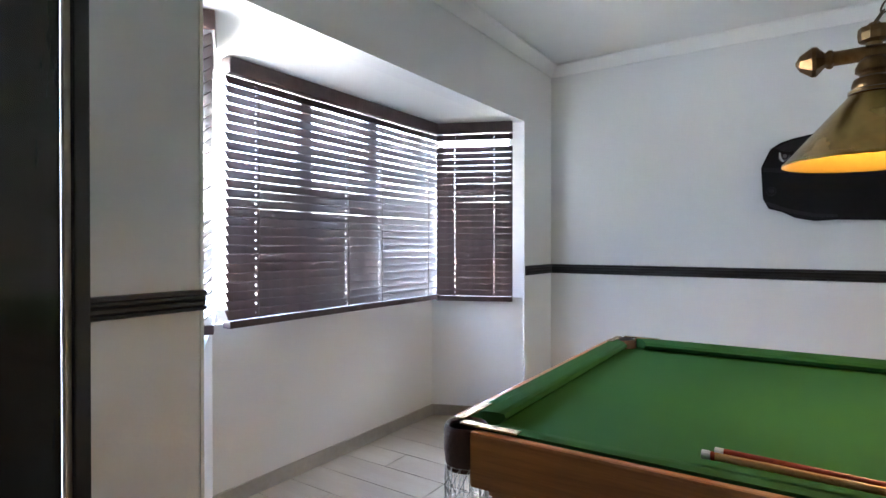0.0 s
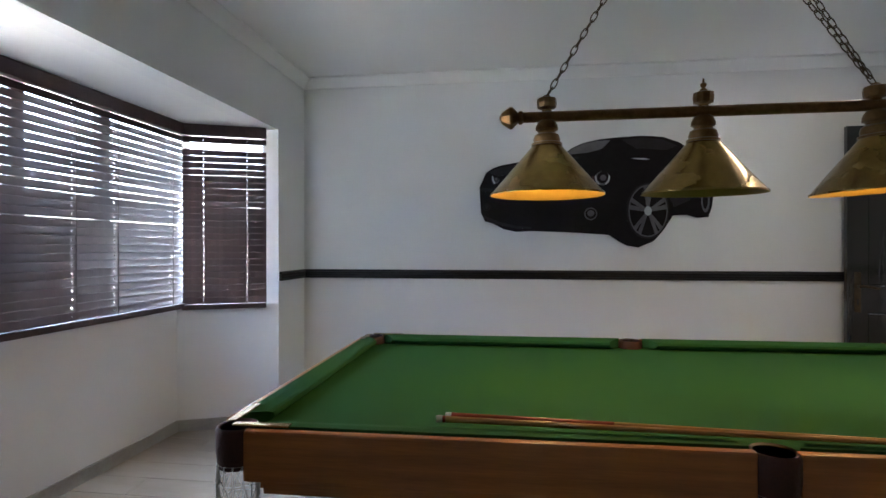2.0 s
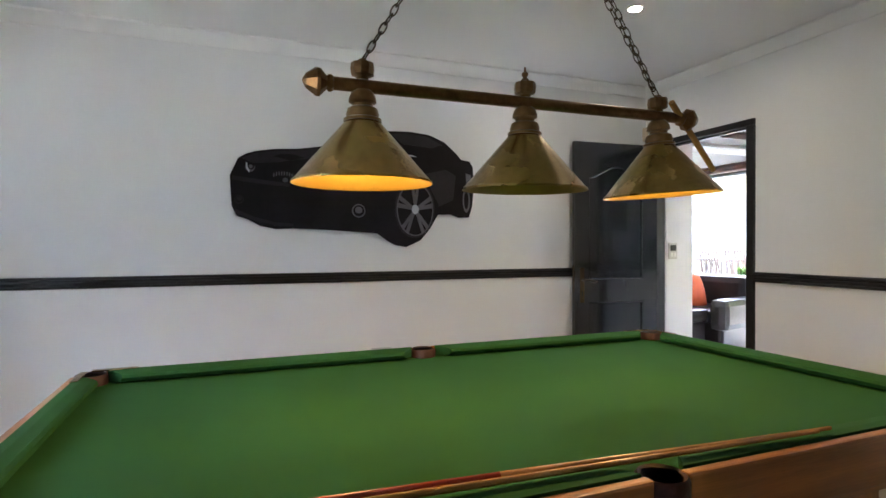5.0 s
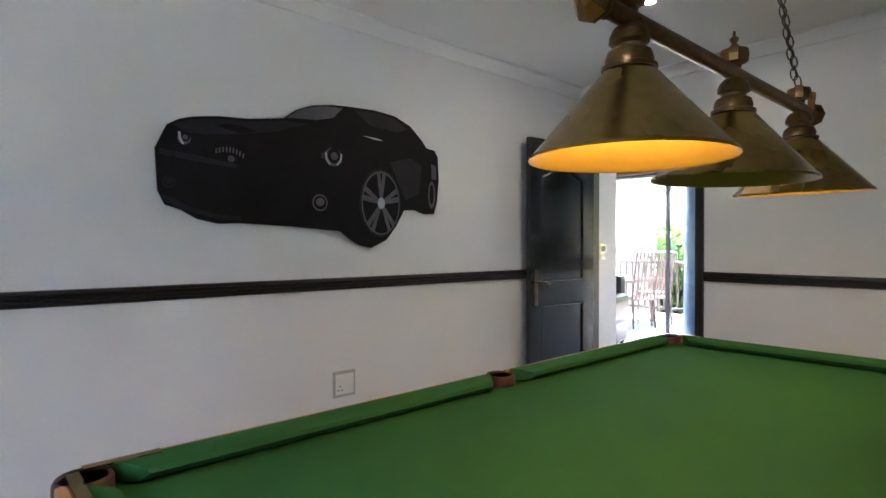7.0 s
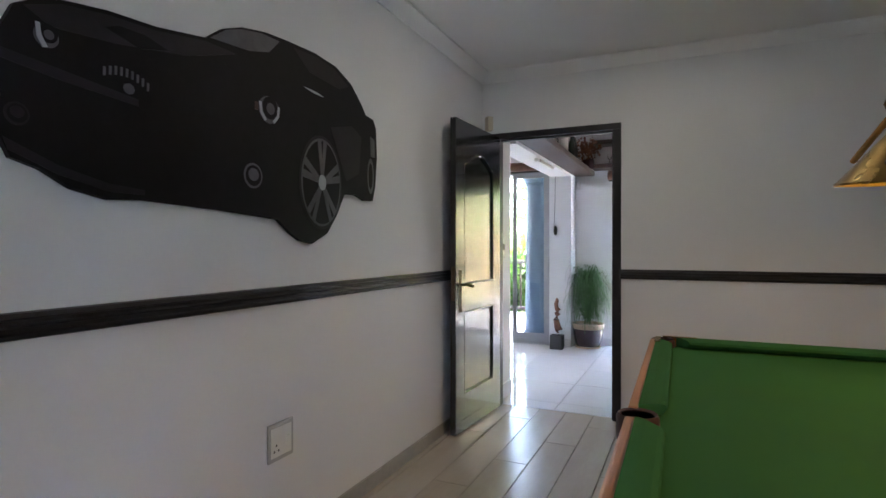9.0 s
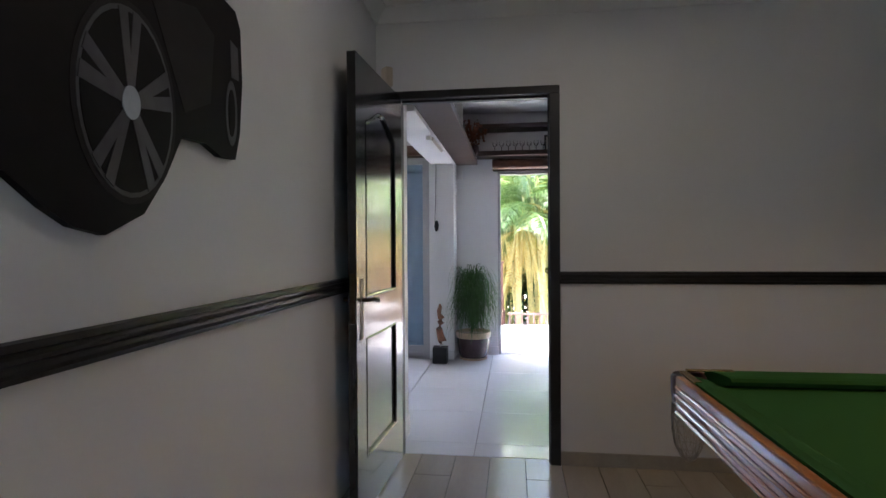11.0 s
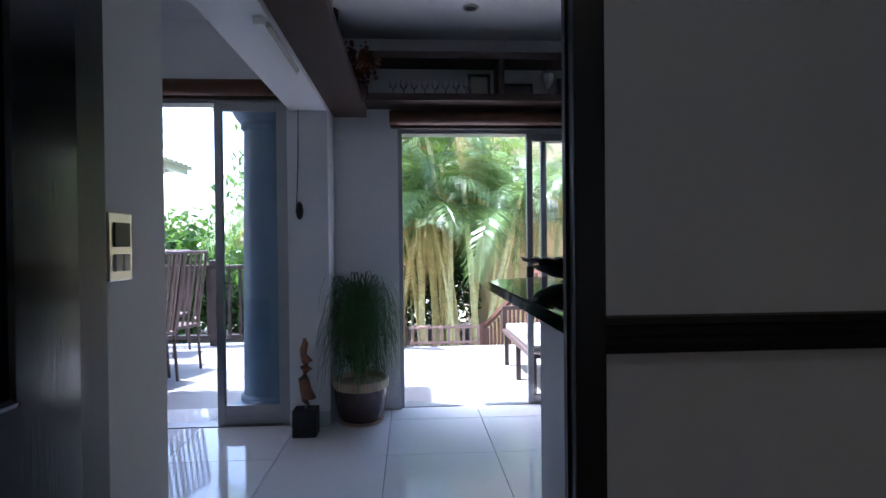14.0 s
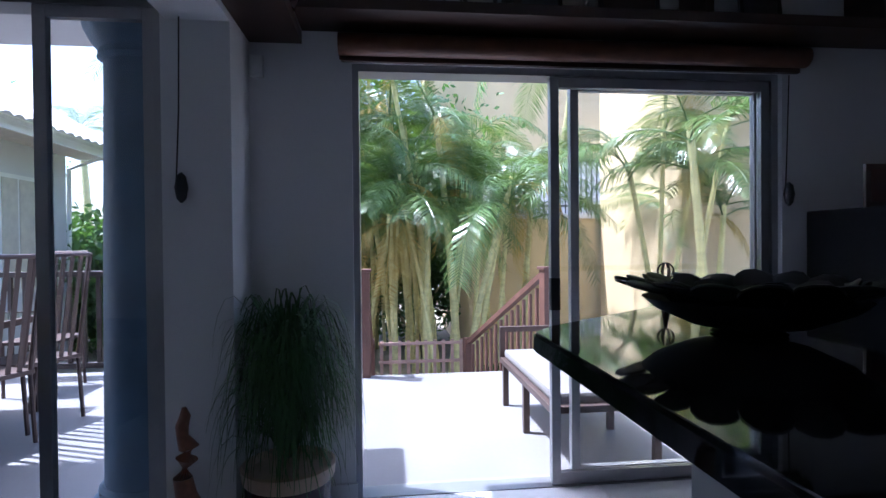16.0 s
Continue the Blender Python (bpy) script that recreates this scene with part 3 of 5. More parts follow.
# ---- brass lamp over the table ----
light = thing("snooker_light", pose(0, 1.81, 0), "aged brass three shade snooker light hung on chains", "pendant light")
BZ = 1.735
part("bar", tube([(0.03, 0, BZ), (1.35, 0, BZ + 0.004)], 0.0195, 16), OLDBRASS, light, smooth=True)
def knob(x, turn):
    return lathe([(0.020, 0.0), (0.026, 0.006), (0.026, 0.014), (0.020, 0.02), (0.042, 0.04), (0.042, 0.05), (0.022, 0.078), (0.004, 0.088)], 8, m=pose(x, 0, BZ, 0, turn, 0))
part("end_knob", knob(0.055, -90), OLDBRASS, light)
part("end_knob", knob(1.33, 90), OLDBRASS, light)
SHX = (0.14, 0.683, 1.235)
for i, x in enumerate(SHX):
    tilt = pose(x, 0, BZ, (0, 1.5, 0)[i], (0, 0, -3.5)[i], 0)
    bm = lathe([(0.024, -0.012), (0.034, -0.022), (0.040, -0.036), (0.041, -0.048), (0.031, -0.054), (0.031, -0.060), (0.044, -0.068), (0.049, -0.084), (0.047, -0.094), (0.056, -0.098), (0.056, -0.106)], 24, m=tilt)
    part("gallery", bm, OLDBRASS, light, smooth=True)
    bm = bmesh.new()
    prof = [(0.050, -0.104), (0.197, -0.275), (0.205, -0.281), (0.206, -0.288), (0.195, -0.282), (0.048, -0.111)]
    rings = [[bm.verts.new(tilt @ Vector((r * math.cos(2 * math.pi * k / 48), r * math.sin(2 * math.pi * k / 48), z))) for k in range(48)] for r, z in prof]
    for q, (a, b) in enumerate(zip(rings, rings[1:])):
        for k in range(48):
            f = bm.faces.new((a[k], a[(k + 1) % 48], b[(k + 1) % 48], b[k]))
            f.material_index = 1 if q >= 3 else 0
    part("shade", bm, [BRASS, BRASS_IN], light, "conical brass shade with a gold lining", smooth=True)
    part("bulb", lathe([(0.012, -0.11), (0.016, -0.13), (0.028, -0.155), (0.030, -0.175), (0.022, -0.195), (0.006, -0.203)], 16, m=tilt), BULB if i != 1 else PAPER, light, smooth=True)
    top = [(0.018, 0.018), (0.018, 0.026), (0.034, 0.032), (0.036, 0.05), (0.034, 0.066), (0.016, 0.072), (0.012, 0.078)]
    if i == 1:
        top += [(0.006, 0.084), (0.011, 0.092), (0.011, 0.098), (0.004, 0.104), (0.003, 0.118)]
    part("finial", lathe(top, 10, m=pose(x, 0, BZ)), OLDBRASS, light)
    if i != 1:
        lamp("shade_bulb", "POINT", pose(x, 1.81, BZ - 0.25), BULB_POWER, (1.0, 0.66, 0.26), radius=0.03)
def links(a, b):
    a, b = Vector(a), Vector(b)
    d = b - a
    n = int(d.length / 0.034)
    bm = bmesh.new()
    rot = d.to_track_quat("Z", "Y").to_matrix().to_4x4()
    for i in range(n):
        m = Matrix.Translation(a + d * ((i + 0.5) / n)) @ rot @ pose(0, 0, 0, 0, 0, 90 * (i % 2) + 20)
        pts = [m @ Vector((0.0095 * math.cos(t), 0, 0.0225 * math.sin(t))) for t in [2 * math.pi * k / 10 for k in range(11)]]
        for p, q in zip(pts, pts[1:]):
            tube([p, q], 0.0024, 4, bm)
    return bm
part("chain", links((0.14, 0, BZ + 0.075), (0.60, 0, H1 - 0.02)), CHAIN, light)
part("chain", links((1.232, 0, BZ + 0.075), (0.68, 0, H1 - 0.02)), CHAIN, light)
part("chain", links((1.226, 0.01, BZ + 0.10), (0.76, 0.01, H1 - 0.02)), CHAIN, light)
part("ceiling_rose", lathe([(0.09, H1), (0.09, H1 - 0.01), (0.03, H1 - 0.03), (0.008, H1 - 0.035)], 24, m=pose(0.66, 0, 0)), BRASS, light, smooth=True)
part("cue_rest_rod", tube([(1.27, -0.03, BZ + 0.05), (1.59, 0.08, BZ - 0.165)], 0.011, 10), CUEWOOD, light, "wooden rod hung at the bar's end", smooth=True)
part("rod_wire", tube([(1.59, 0.08, BZ - 0.165), (1.37, 0.04, BZ - 0.19)], 0.003, 6), BRASS, light)

# recessed ceiling spot
spot = thing("downlight", pose(1.89, 2.70, H1), "small recessed white ceiling downlight, lit", "downlight")
part("bezel", lathe([(0.048, -0.001), (0.048, -0.006), (0.036, -0.008), (0.034, -0.001)], 24), WHITEPL, spot, smooth=True)
part("lamp_face", lathe([(0.033, -0.004), (0.030, -0.0055)], 20), DOWNGLOW, spot)

# ---- cut-out car print on the wall ----
carp = thing("wall_car_print", pose(0, NY, 0), "cut-out wall board printed with a black sports car", "wall art")
outline = [(-0.20, 1.828), (-0.15, 1.86), (-0.088, 1.88), (0.03, 1.90), (0.18, 1.91), (0.365, 1.942), (0.44, 2.0), (0.522, 2.035), (0.64, 2.06), (0.763, 2.07), (0.94, 2.078), (1.092, 2.065),
           (1.21, 2.02), (1.303, 1.943), (1.34, 1.90), (1.41, 1.89), (1.437, 1.85), (1.446, 1.70), (1.43, 1.55), (1.405, 1.476), (1.33, 1.472), (1.259, 1.494), (1.16, 1.49), (1.10, 1.39),
           (1.027, 1.303), (0.918, 1.256), (0.84, 1.27), (0.783, 1.30), (0.71, 1.351), (0.42, 1.37), (0.139, 1.381), (0.03, 1.375), (-0.069, 1.396), (-0.144, 1.438), (-0.209, 1.457), (-0.24, 1.522), (-0.25, 1.716)]
part("board", prism(outline, "y", -0.022, -0.004), CARBLACK, carp)
def ink(name, pts, material, layer=1, label=""):
    part(name, prism(pts, "y", -0.022 - 0.0012 * layer, -0.0215), material, carp, label)
ink("windscreen", [(0.38, 1.948), (0.45, 2.0), (0.522, 2.028), (0.62, 2.048), (0.72, 2.052), (0.66, 1.99), (0.56, 1.962)], CARGREY)
ink("side_glass", [(0.80, 2.055), (0.95, 2.064), (1.08, 2.05), (1.19, 2.0), (1.12, 1.97), (0.90, 1.985)], CARDARK)
ink("bonnet", [(-0.18, 1.832), (-0.09, 1.868), (0.03, 1.888), (0.18, 1.898), (0.36, 1.93), (0.50, 1.93), (0.30, 1.86), (0.05, 1.815), (-0.12, 1.80)], CARDARK)
ink("bonnet_scoop", [(0.02, 1.85), (0.06, 1.868), (0.14, 1.87), (0.22, 1.85), (0.127, 1.825)], CARBLACK, 2)
ink("grille_band", [(-0.236, 1.715), (-0.10, 1.70), (0.12, 1.675), (0.12, 1.655), (-0.10, 1.672), (-0.236, 1.69)], CARDARK)
ink("lower_lip", [(-0.225, 1.505), (-0.1, 1.452), (0.03, 1.42), (0.14, 1.412), (0.14, 1.396), (0.03, 1.398), (-0.1, 1.428), (-0.215, 1.475)], CARDARK)
ink("door_flank", [(1.05, 1.78), (1.22, 1.82), (1.30, 1.78), (1.28, 1.60), (1.17, 1.55)], CARDARK)
ink("tail_lamp", [(1.38, 1.80), (1.42, 1.79), (1.425, 1.70), (1.385, 1.70)], CARGREY)
ink("wing_glint", [(0.86, 1.915), (0.96, 1.912), (1.0, 1.902), (0.93, 1.903)], CARLIGHT)
for cx, cz, r in ((0.661, 1.769, 0.055), (-0.129, 1.772, 0.03)):
    ink("headlamp", disc_pts(cx, cz, r, r * 0.95), CARGREY, 1)
    ink("headlamp_core", disc_pts(cx + 0.004, cz + 0.008, r * 0.76, r * 0.8), CARBLACK, 2)
    ink("headlamp_lens", disc_pts(cx + 0.005, cz + 0.005, r * 0.4, r * 0.4), CARGREY, 3)
ink("headlamp_arc", [(-0.155, 1.80), (-0.146, 1.80), (-0.142, 1.77), (-0.128, 1.745), (-0.138, 1.742), (-0.152, 1.765)], CARLIGHT, 4)
for s in (-1, 1):
    ink("headlamp_arc", [(0.661 + s * 0.055, 1.79), (0.661 + s * 0.045, 1.79), (0.661 + s * 0.04, 1.755), (0.661 + s * 0.018, 1.728), (0.661 + s * 0.026, 1.722), (0.661 + s * 0.05, 1.75)], CARLIGHT, 4)
for cx, cz, r in ((0.577, 1.507, 0.047), (-0.195, 1.564, 0.028)):
    ink("fog_lamp", disc_pts(cx, cz, r, r), CARGREY if cx > 0 else CARDARK, 1)
    ink("fog_lamp_ring", disc_pts(cx, cz, r * 0.82, r * 0.82), CARBLACK, 2)
    ink("fog_lamp_lens", disc_pts(cx, cz + 0.004, r * 0.55, r * 0.5), CARGREY if cx > 0 else CARDARK, 3)
ink("indicator", [(0.585, 1.785), (0.602, 1.785), (0.602, 1.755), (0.585, 1.755)], LEATHER, 2)
WC = (0.985, 1.525)
ink("tyre_wall", disc_pts(WC[0], WC[1], 0.150, 0.205, 32), CARDARK, 1)
ink("wheel_well", disc_pts(WC[0], WC[1], 0.138, 0.192, 32), CARGREY, 2)
ink("wheel_dark", disc_pts(WC[0], WC[1], 0.130, 0.182, 32), CARBLACK, 3)
for k in range(5):
    a = radians(90 + 72 * k)
    c, s = math.cos(a), math.sin(a)
    def rim(u, v):
        return (WC[0] + 0.138 * (u * c - v * s), WC[1] + 0.192 * (u * s + v * c))
    ink("spoke", [rim(0.12, -0.07), rim(0.95, -0.24), rim(0.97, -0.06), rim(0.5, 0.0), rim(0.97, 0.06), rim(0.95, 0.24), rim(0.12, 0.07)], CARGREY, 4)
ink("hub_cap", disc_pts(WC[0], WC[1], 0.026, 0.034), CARLIGHT, 5)
ink("rear_wheel", disc_pts(1.385, 1.60, 0.03, 0.09), CARGREY, 1)
ink("rear_wheel_core", disc_pts(1.383, 1.60, 0.018, 0.065), CARBLACK, 2)
for k in range(9):
    u = k - 4
    x, z = 0.084 + u * 0.0165, 1.742 - 0.0011 * u * u - 0.0012 * u
    ink("emblem_bar", [(x - 0.004, z - 0.012), (x + 0.003, z - 0.012), (x + 0.004, z + 0.012), (x - 0.003, z + 0.012)], CARGREY, 2)
ink("emblem_mark", disc_pts(0.09, 1.698, 0.018, 0.016, 8), CARGREY, 2)

# ---- small wall fittings ----
def socket(m):
    root = thing("wall_socket", m, "white plastic double wall socket", "socket")
    part("plate", boxes((-0.072, 0.072, -0.010, 0.0, -0.075, 0.075), bevel=0.003), mat("grey_plate", (0.42, 0.42, 0.41), 0.35, vary=0.05), root)
    part("inset", boxes((-0.058, 0.058, -0.012, -0.009, -0.058, 0.058), bevel=0.001), WHITEPL, root)
    for x, z in ((-0.03, -0.012), (-0.042, -0.034), (-0.018, -0.034)):
        part("pin_hole", lathe([(0.005, 0), (0.004, 0.0012)], 10, m=pose(x, -0.012, z, 90)), BLACKMATT, root)
    part("rocker", boxes((0.022, 0.042, -0.017, -0.011, -0.022, 0.012), bevel=0.001), WHITEPL, root)
socket(pose(0.74, NY - 0.0005, 0.472))
alarm = thing("alarm_sensor", pose(2.99, 3.87, 2.135, 0, 0, 45), "small cream alarm sensor in the corner", "sensor")
part("case", boxes((-0.03, 0.03, -0.025, 0.02, 0, 0.11), bevel=0.008), mat("aged_plastic", (0.55, 0.47, 0.36), 0.45), alarm)
part("lens", boxes((-0.022, 0.022, -0.029, -0.022, 0.012, 0.06), bevel=0.003), WHITEPL, alarm)

# ---- structure: kitchen hall and lounge ----
SX = 6.13          # inner plane of the sliding door to the deck
LX = 5.80          # inner plane of the sliding door to the patio
BEAM = 2.12
structure("floor_base_hall", boxes((3.135, 6.3, -1.3, 9.0, -0.2, -0.012)), GROUT, "grey grouted screed under white tiles", "floor")
structure("wall_nib", boxes((EX + 0.13, 3.49, 3.855, 4.05, -0.2, H2 + 0.1)), WALL, "short white painted wall beside the doorway", "wall")
structure("wall_lounge_west", boxes((EX, 3.2, 4.10, 9.0, -0.2, H2 + 0.1)), WALL, "white painted lounge wall", "wall")
structure("beam", boxes((3.49, LX + 0.02, 3.80, 4.05, BEAM, H2 + 0.1), bevel=0.004), WALL, "white painted ceiling beam over the opening", "beam")
structure("wall_pier", boxes((LX, 6.3, 3.80, 4.07, -0.2, H2 + 0.1), (SX - 0.03, 6.3, 3.335, 3.80, -0.2, H2 + 0.1)), WALL, "white painted corner pier between the sliding doors", "wall")
structure("wall_deck_head", boxes((SX - 0.03, 6.3, 1.165, 3.335, 2.07, H2 + 0.1)), WALL, "white wall over the deck door", "wall")
structure("wall_kitchen_east", boxes((SX - 0.03, 6.3, -1.3, 1.165, -0.2, H2 + 0.1)), WALL, "white painted kitchen wall", "wall")
structure("wall_kitchen_south", boxes((EX + 0.08, 6.3, -1.4, -1.3, -0.2, H2 + 0.1)), WALL, "white painted kitchen end wall", "wall")
structure("wall_lounge_head", boxes((LX, 6.0, 4.07, 9.0, 2.21, H2 + 0.1)), WALL, "white wall over the patio doors", "wall")
structure("wall_lounge_east", boxes((LX, 6.0, 8.2, 9.0, -0.2, 2.21)), WALL, "white painted lounge wall", "wall")
structure("wall_lounge_north", boxes((EX, 6.0, 9.0, 9.15, -0.2, H2 + 0.1)), WALL, "white painted lounge end wall", "wall")
structure("ceiling_hall", boxes((EX + 0.08, 6.3, -1.4, 9.15, H2, H2 + 0.2)), CEIL, "white painted ceiling of the hall", "ceiling")
skirt("baseboard_nib", (EX + 0.13, 3.855), (3.49, 3.855), (0, -1), CEIL, "white painted skirting", 0.12)
skirt("baseboard_pier", (LX, 3.80), (LX, 4.07), (-1, 0), WHITETILE, "white tile skirting", 0.09)
skirt("baseboard_nook", (SX - 0.03, 3.325), (SX - 0.03, 3.80), (-1, 0), WHITETILE, "white tile skirting", 0.09)

# sliding door to the deck
def leaf_frame(w, h, t=0.045):
    return boxes((0, t, -0.02, 0.02, 0, h), (w - t, w, -0.02, 0.02, 0, h), (t, w - t, -0.02, 0.02, 0, 0.06), (t, w - t, -0.02, 0.02, h - 0.05, h), bevel=0.003)
sd = tagged(new("sliding_door_1"), "aluminium glass sliding door, half open to the deck", "sliding door", kind="structure")
sd.matrix_world = pose(SX, 0, 0)
part("door_frame", boxes((0.0, 0.12, 1.165, 1.20, 0, 2.07), (0.0, 0.12, 3.305, 3.335, 0, 2.07), (0.0, 0.12, 1.20, 3.305, 2.035, 2.07), (0.0, 0.12, 1.20, 3.305, -0.02, 0.006)), ALU, sd)
for y, dx, w in ((2.37, 0.03, 1.165), (2.25, 0.085, 1.045)):
    lf = part("sash", leaf_frame(w, 2.025), ALU, sd, m=pose(dx, y, 0.008, 0, 0, -90))
    part("pane", boxes((0.045, w - 0.045, -0.003, 0.003, 0.06, 1.975)), GLASS, lf).visible_shadow = False
part("latch", boxes((0.0, 0.03, 2.325, 2.375, 0.88, 1.04), bevel=0.004), BLACKMATT, sd, "black latch")

# sliding door to the patio
sl = tagged(new("sliding_door_2"), "aluminium glass sliding door, open to the patio", "sliding door", kind="structure")
sl.matrix_world = pose(LX, 0, 0)
part("door_frame", boxes((0.01, 0.13, 4.07, 4.10, 0, 2.21), (0.01, 0.13, 8.16, 8.2, 0, 2.21), (0.01, 0.13, 4.10, 8.16, 2.17, 2.21), (0.01, 0.13, 4.10, 8.16, -0.02, 0.006)), ALU, sl)
for y, dx, w in ((4.555, 0.04, 0.46), (8.16, 0.09, 1.6)):
    lf = part("sash", leaf_frame(w, 2.165, 0.05), ALU, sl, m=pose(dx, y, 0.008, 0, 0, -90))
    part("kick_rail", boxes((0.05, w - 0.05, -0.015, 0.015, 0.06, 0.13)), ALU, lf)
    part("pane", boxes((0.05, w - 0.05, -0.003, 0.003, 0.13, 2.115)), GLASS, lf).visible_shadow = False

def pelmet(m, w, label):
    root = thing("roller_blind", m, label, "roller blind")
    part("roll", tube([(0, -0.055, 0.055), (w, -0.055, 0.055)], 0.05, 20), BROWNWOOD, root, smooth=True)
    part("fascia", boxes((0, w, -0.012, 0.0, 0.0, 0.125)), BROWNWOOD, root)
    part("bottom_bar", boxes((0.01, w - 0.01, -0.03, -0.005, -0.012, 0.012)), DARKWOOD, root)
pelmet(pose(SX - 0.032, 3.39, 2.075, 0, 0, -90), 2.31, "rolled-up brown bamboo blind over the deck door")
pelmet(pose(LX - 0.002, 8.0, 2.20, 0, 0, -90), 3.94, "rolled-up brown bamboo blind over the patio door")

def pull(x, y, z0, z1):
    root = thing("blind_cord", pose(x, y, z1), "black blind cord with a dark pull knob", "blind cord")
    part("cord", tube([(0, 0, z0 - z1), (0.004, 0.008, (z0 - z1) * 0.4), (0, 0.02, 0)], 0.003, 6), BLACKMATT, root)
    part("cleat", lathe([(0.004, 0.06), (0.018, 0.045), (0.026, 0.0), (0.018, -0.045), (0.004, -0.06)], 12, m=pose(0, 0, 0)), BLACKMATT, root, smooth=True)
pull(LX - 0.03, 3.985, 2.2, 1.447)
pull(SX - 0.06, 1.15, 2.05, 1.45)

# shelf running high round the hall and the things on it
SZ = 2.20
shelf = tagged(thing("wall_shelf", pose(0, 0, 0), "dark wooden plate shelf running round under the ceiling", "shelf"), kind="")
part("board", boxes((3.25, SX - 0.031, 3.56, 3.797, SZ - 0.055, SZ), bevel=0.003), DARKWOOD, shelf)
part("board", boxes((5.84, SX - 0.031, -1.2, 3.56, SZ + 0.005, SZ + 0.055), bevel=0.003), DARKWOOD, shelf)
part("top_board", boxes((5.86, SX - 0.031, -1.2, 3.56, 2.50, 2.55), bevel=0.003), DARKWOOD, shelf)
part("back_board", boxes((3.25, SX - 0.031, 3.775, 3.797, SZ, 2.62)), DARKWOOD, shelf)
for y in (2.60, 1.70, 0.80):
    part("divider", boxes((5.87, SX - 0.031, y - 0.02, y + 0.02, SZ + 0.055, 2.50)), DARKWOOD, shelf)

def book(x, h, w, material):
    root = thing("book", pose(x, 3.70, SZ), "hardback book standing on the high shelf", "book", "books on the shelf")
    part("cover", boxes((0, w, -0.09, 0.06, 0, h), bevel=0.002), material, root)
    part("pages", boxes((0.003, w - 0.003, -0.093, 0.055, 0.004, h - 0.003)), PAPER, root)
for i, x in enumerate((3.75, 3.80, 3.86, 3.93, 4.02, 4.08, 4.15, 4.24)):
    book(x, random.uniform(0.24, 0.33), random.uniform(0.03, 0.05), (BLACKMATT, DARKWOOD, LEATHER, SOFA)[i % 4])
jar = thing("storage_jar", pose(4.55, 3.67, SZ), "cream ceramic canister on the high shelf", "jar")
part("body", lathe([(0.085, 0), (0.09, 0.01), (0.09, 0.25), (0.085, 0.27)], 24), PAPER, jar, smooth=True)
part("lid", lathe([(0.08, 0.27), (0.085, 0.28), (0.05, 0.30), (0.015, 0.31), (0.012, 0.33)], 24), PAPER, jar, smooth=True)
def bottle(x, y, z, s, label="dark glass bottle on the high shelf"):
    root = thing("bottle", pose(x, y, z), label, "bottle", "bottles on the shelf")
    part("body", lathe([(0.038 * s, 0), (0.04 * s, 0.01), (0.04 * s, 0.17 * s), (0.03 * s, 0.21 * s), (0.014 * s, 0.24 * s), (0.014 * s, 0.29 * s)], 16), DIMGLASS, root, smooth=True)
    part("cap", lathe([(0.016 * s, 0.29 * s), (0.016 * s, 0.315 * s)], 12), LEATHER, root)
for x in (4.85, 4.97, 5.10, 5.24, 5.36):
    bottle(x, 3.68 + random.uniform(-0.03, 0.03), SZ, random.uniform(0.9, 1.15))
flowers = thing("dried_flowers", pose(5.85, 3.60, SZ), "brown dried flower bunch in a small pot on the shelf", "dried flowers")
part("pot", lathe([(0.05, 0), (0.07, 0.03), (0.075, 0.10), (0.06, 0.12)], 16), CLAYGLAZE, flowers, smooth=True)
bm = bmesh.new()
for i in range(260):
    v = Vector((random.gauss(0, 1), random.gauss(0, 1), random.gauss(0, 1))).normalized() * random.uniform(0.05, 0.16)
    bmesh.ops.create_icosphere(bm, subdivisions=1, radius=random.uniform(0.008, 0.018), matrix=Matrix.Translation(v + Vector((0, 0, 0.25))))
tagged(part("flower_head", bm, DRIED, flowers), kind="stuff")
def goblet(y):
    root = thing("goblet", pose(5.97, y, SZ + 0.055), "small clear stemmed glass on the high shelf", "glass", "glasses on the shelf")
    part("foot", lathe([(0.03, 0), (0.028, 0.004), (0.004, 0.012), (0.004, 0.06)], 12), DIMGLASS, root, smooth=True)
    part("bowl", lathe([(0.004, 0.06), (0.024, 0.075), (0.028, 0.10), (0.024, 0.125), (0.022, 0.125), (0.025, 0.10), (0.004, 0.066)], 12), GLASS, root, smooth=True)
for k in range(8):
    goblet(3.36 - 0.075 * k)
def photo(y, w, h, inner):
    root = thing("photo_frame", pose(5.99, y, SZ + 0.055, 0, 8, 0), "small framed picture leaning on the shelf", "picture frame", "pictures on the shelf")
    part("frame", boxes((0, 0.015, -w / 2, w / 2, 0, 0.02), (0, 0.015, -w / 2, w / 2, h - 0.02, h), (0, 0.015, -w / 2, -w / 2 + 0.02, 0.02, h - 0.02), (0, 0.015, w / 2 - 0.02, w / 2, 0.02, h - 0.02)), BLACKMATT, root)
    part("print", boxes((0.006, 0.012, -w / 2 + 0.02, w / 2 - 0.02, 0.02, h - 0.02)), inner, root)
photo(2.74, 0.16, 0.19, PAPER)
photo(2.46, 0.22, 0.12, CARGREY)
photo(2.02, 0.30, 0.16, DARKWOOD)
photo(1.35, 0.22, 0.18, CARGREY)
bm = lathe([(0.03, 0), (0.03, 0.01), (0.008, 0.02), (0.006, 0.07), (0.04, 0.12), (0.05, 0.17), (0.03, 0.20)], 8)
whole("trophy", bm, STEEL, pose(5.97, 2.25, SZ + 0.055), label="small silver trophy on the high shelf", category="trophy")

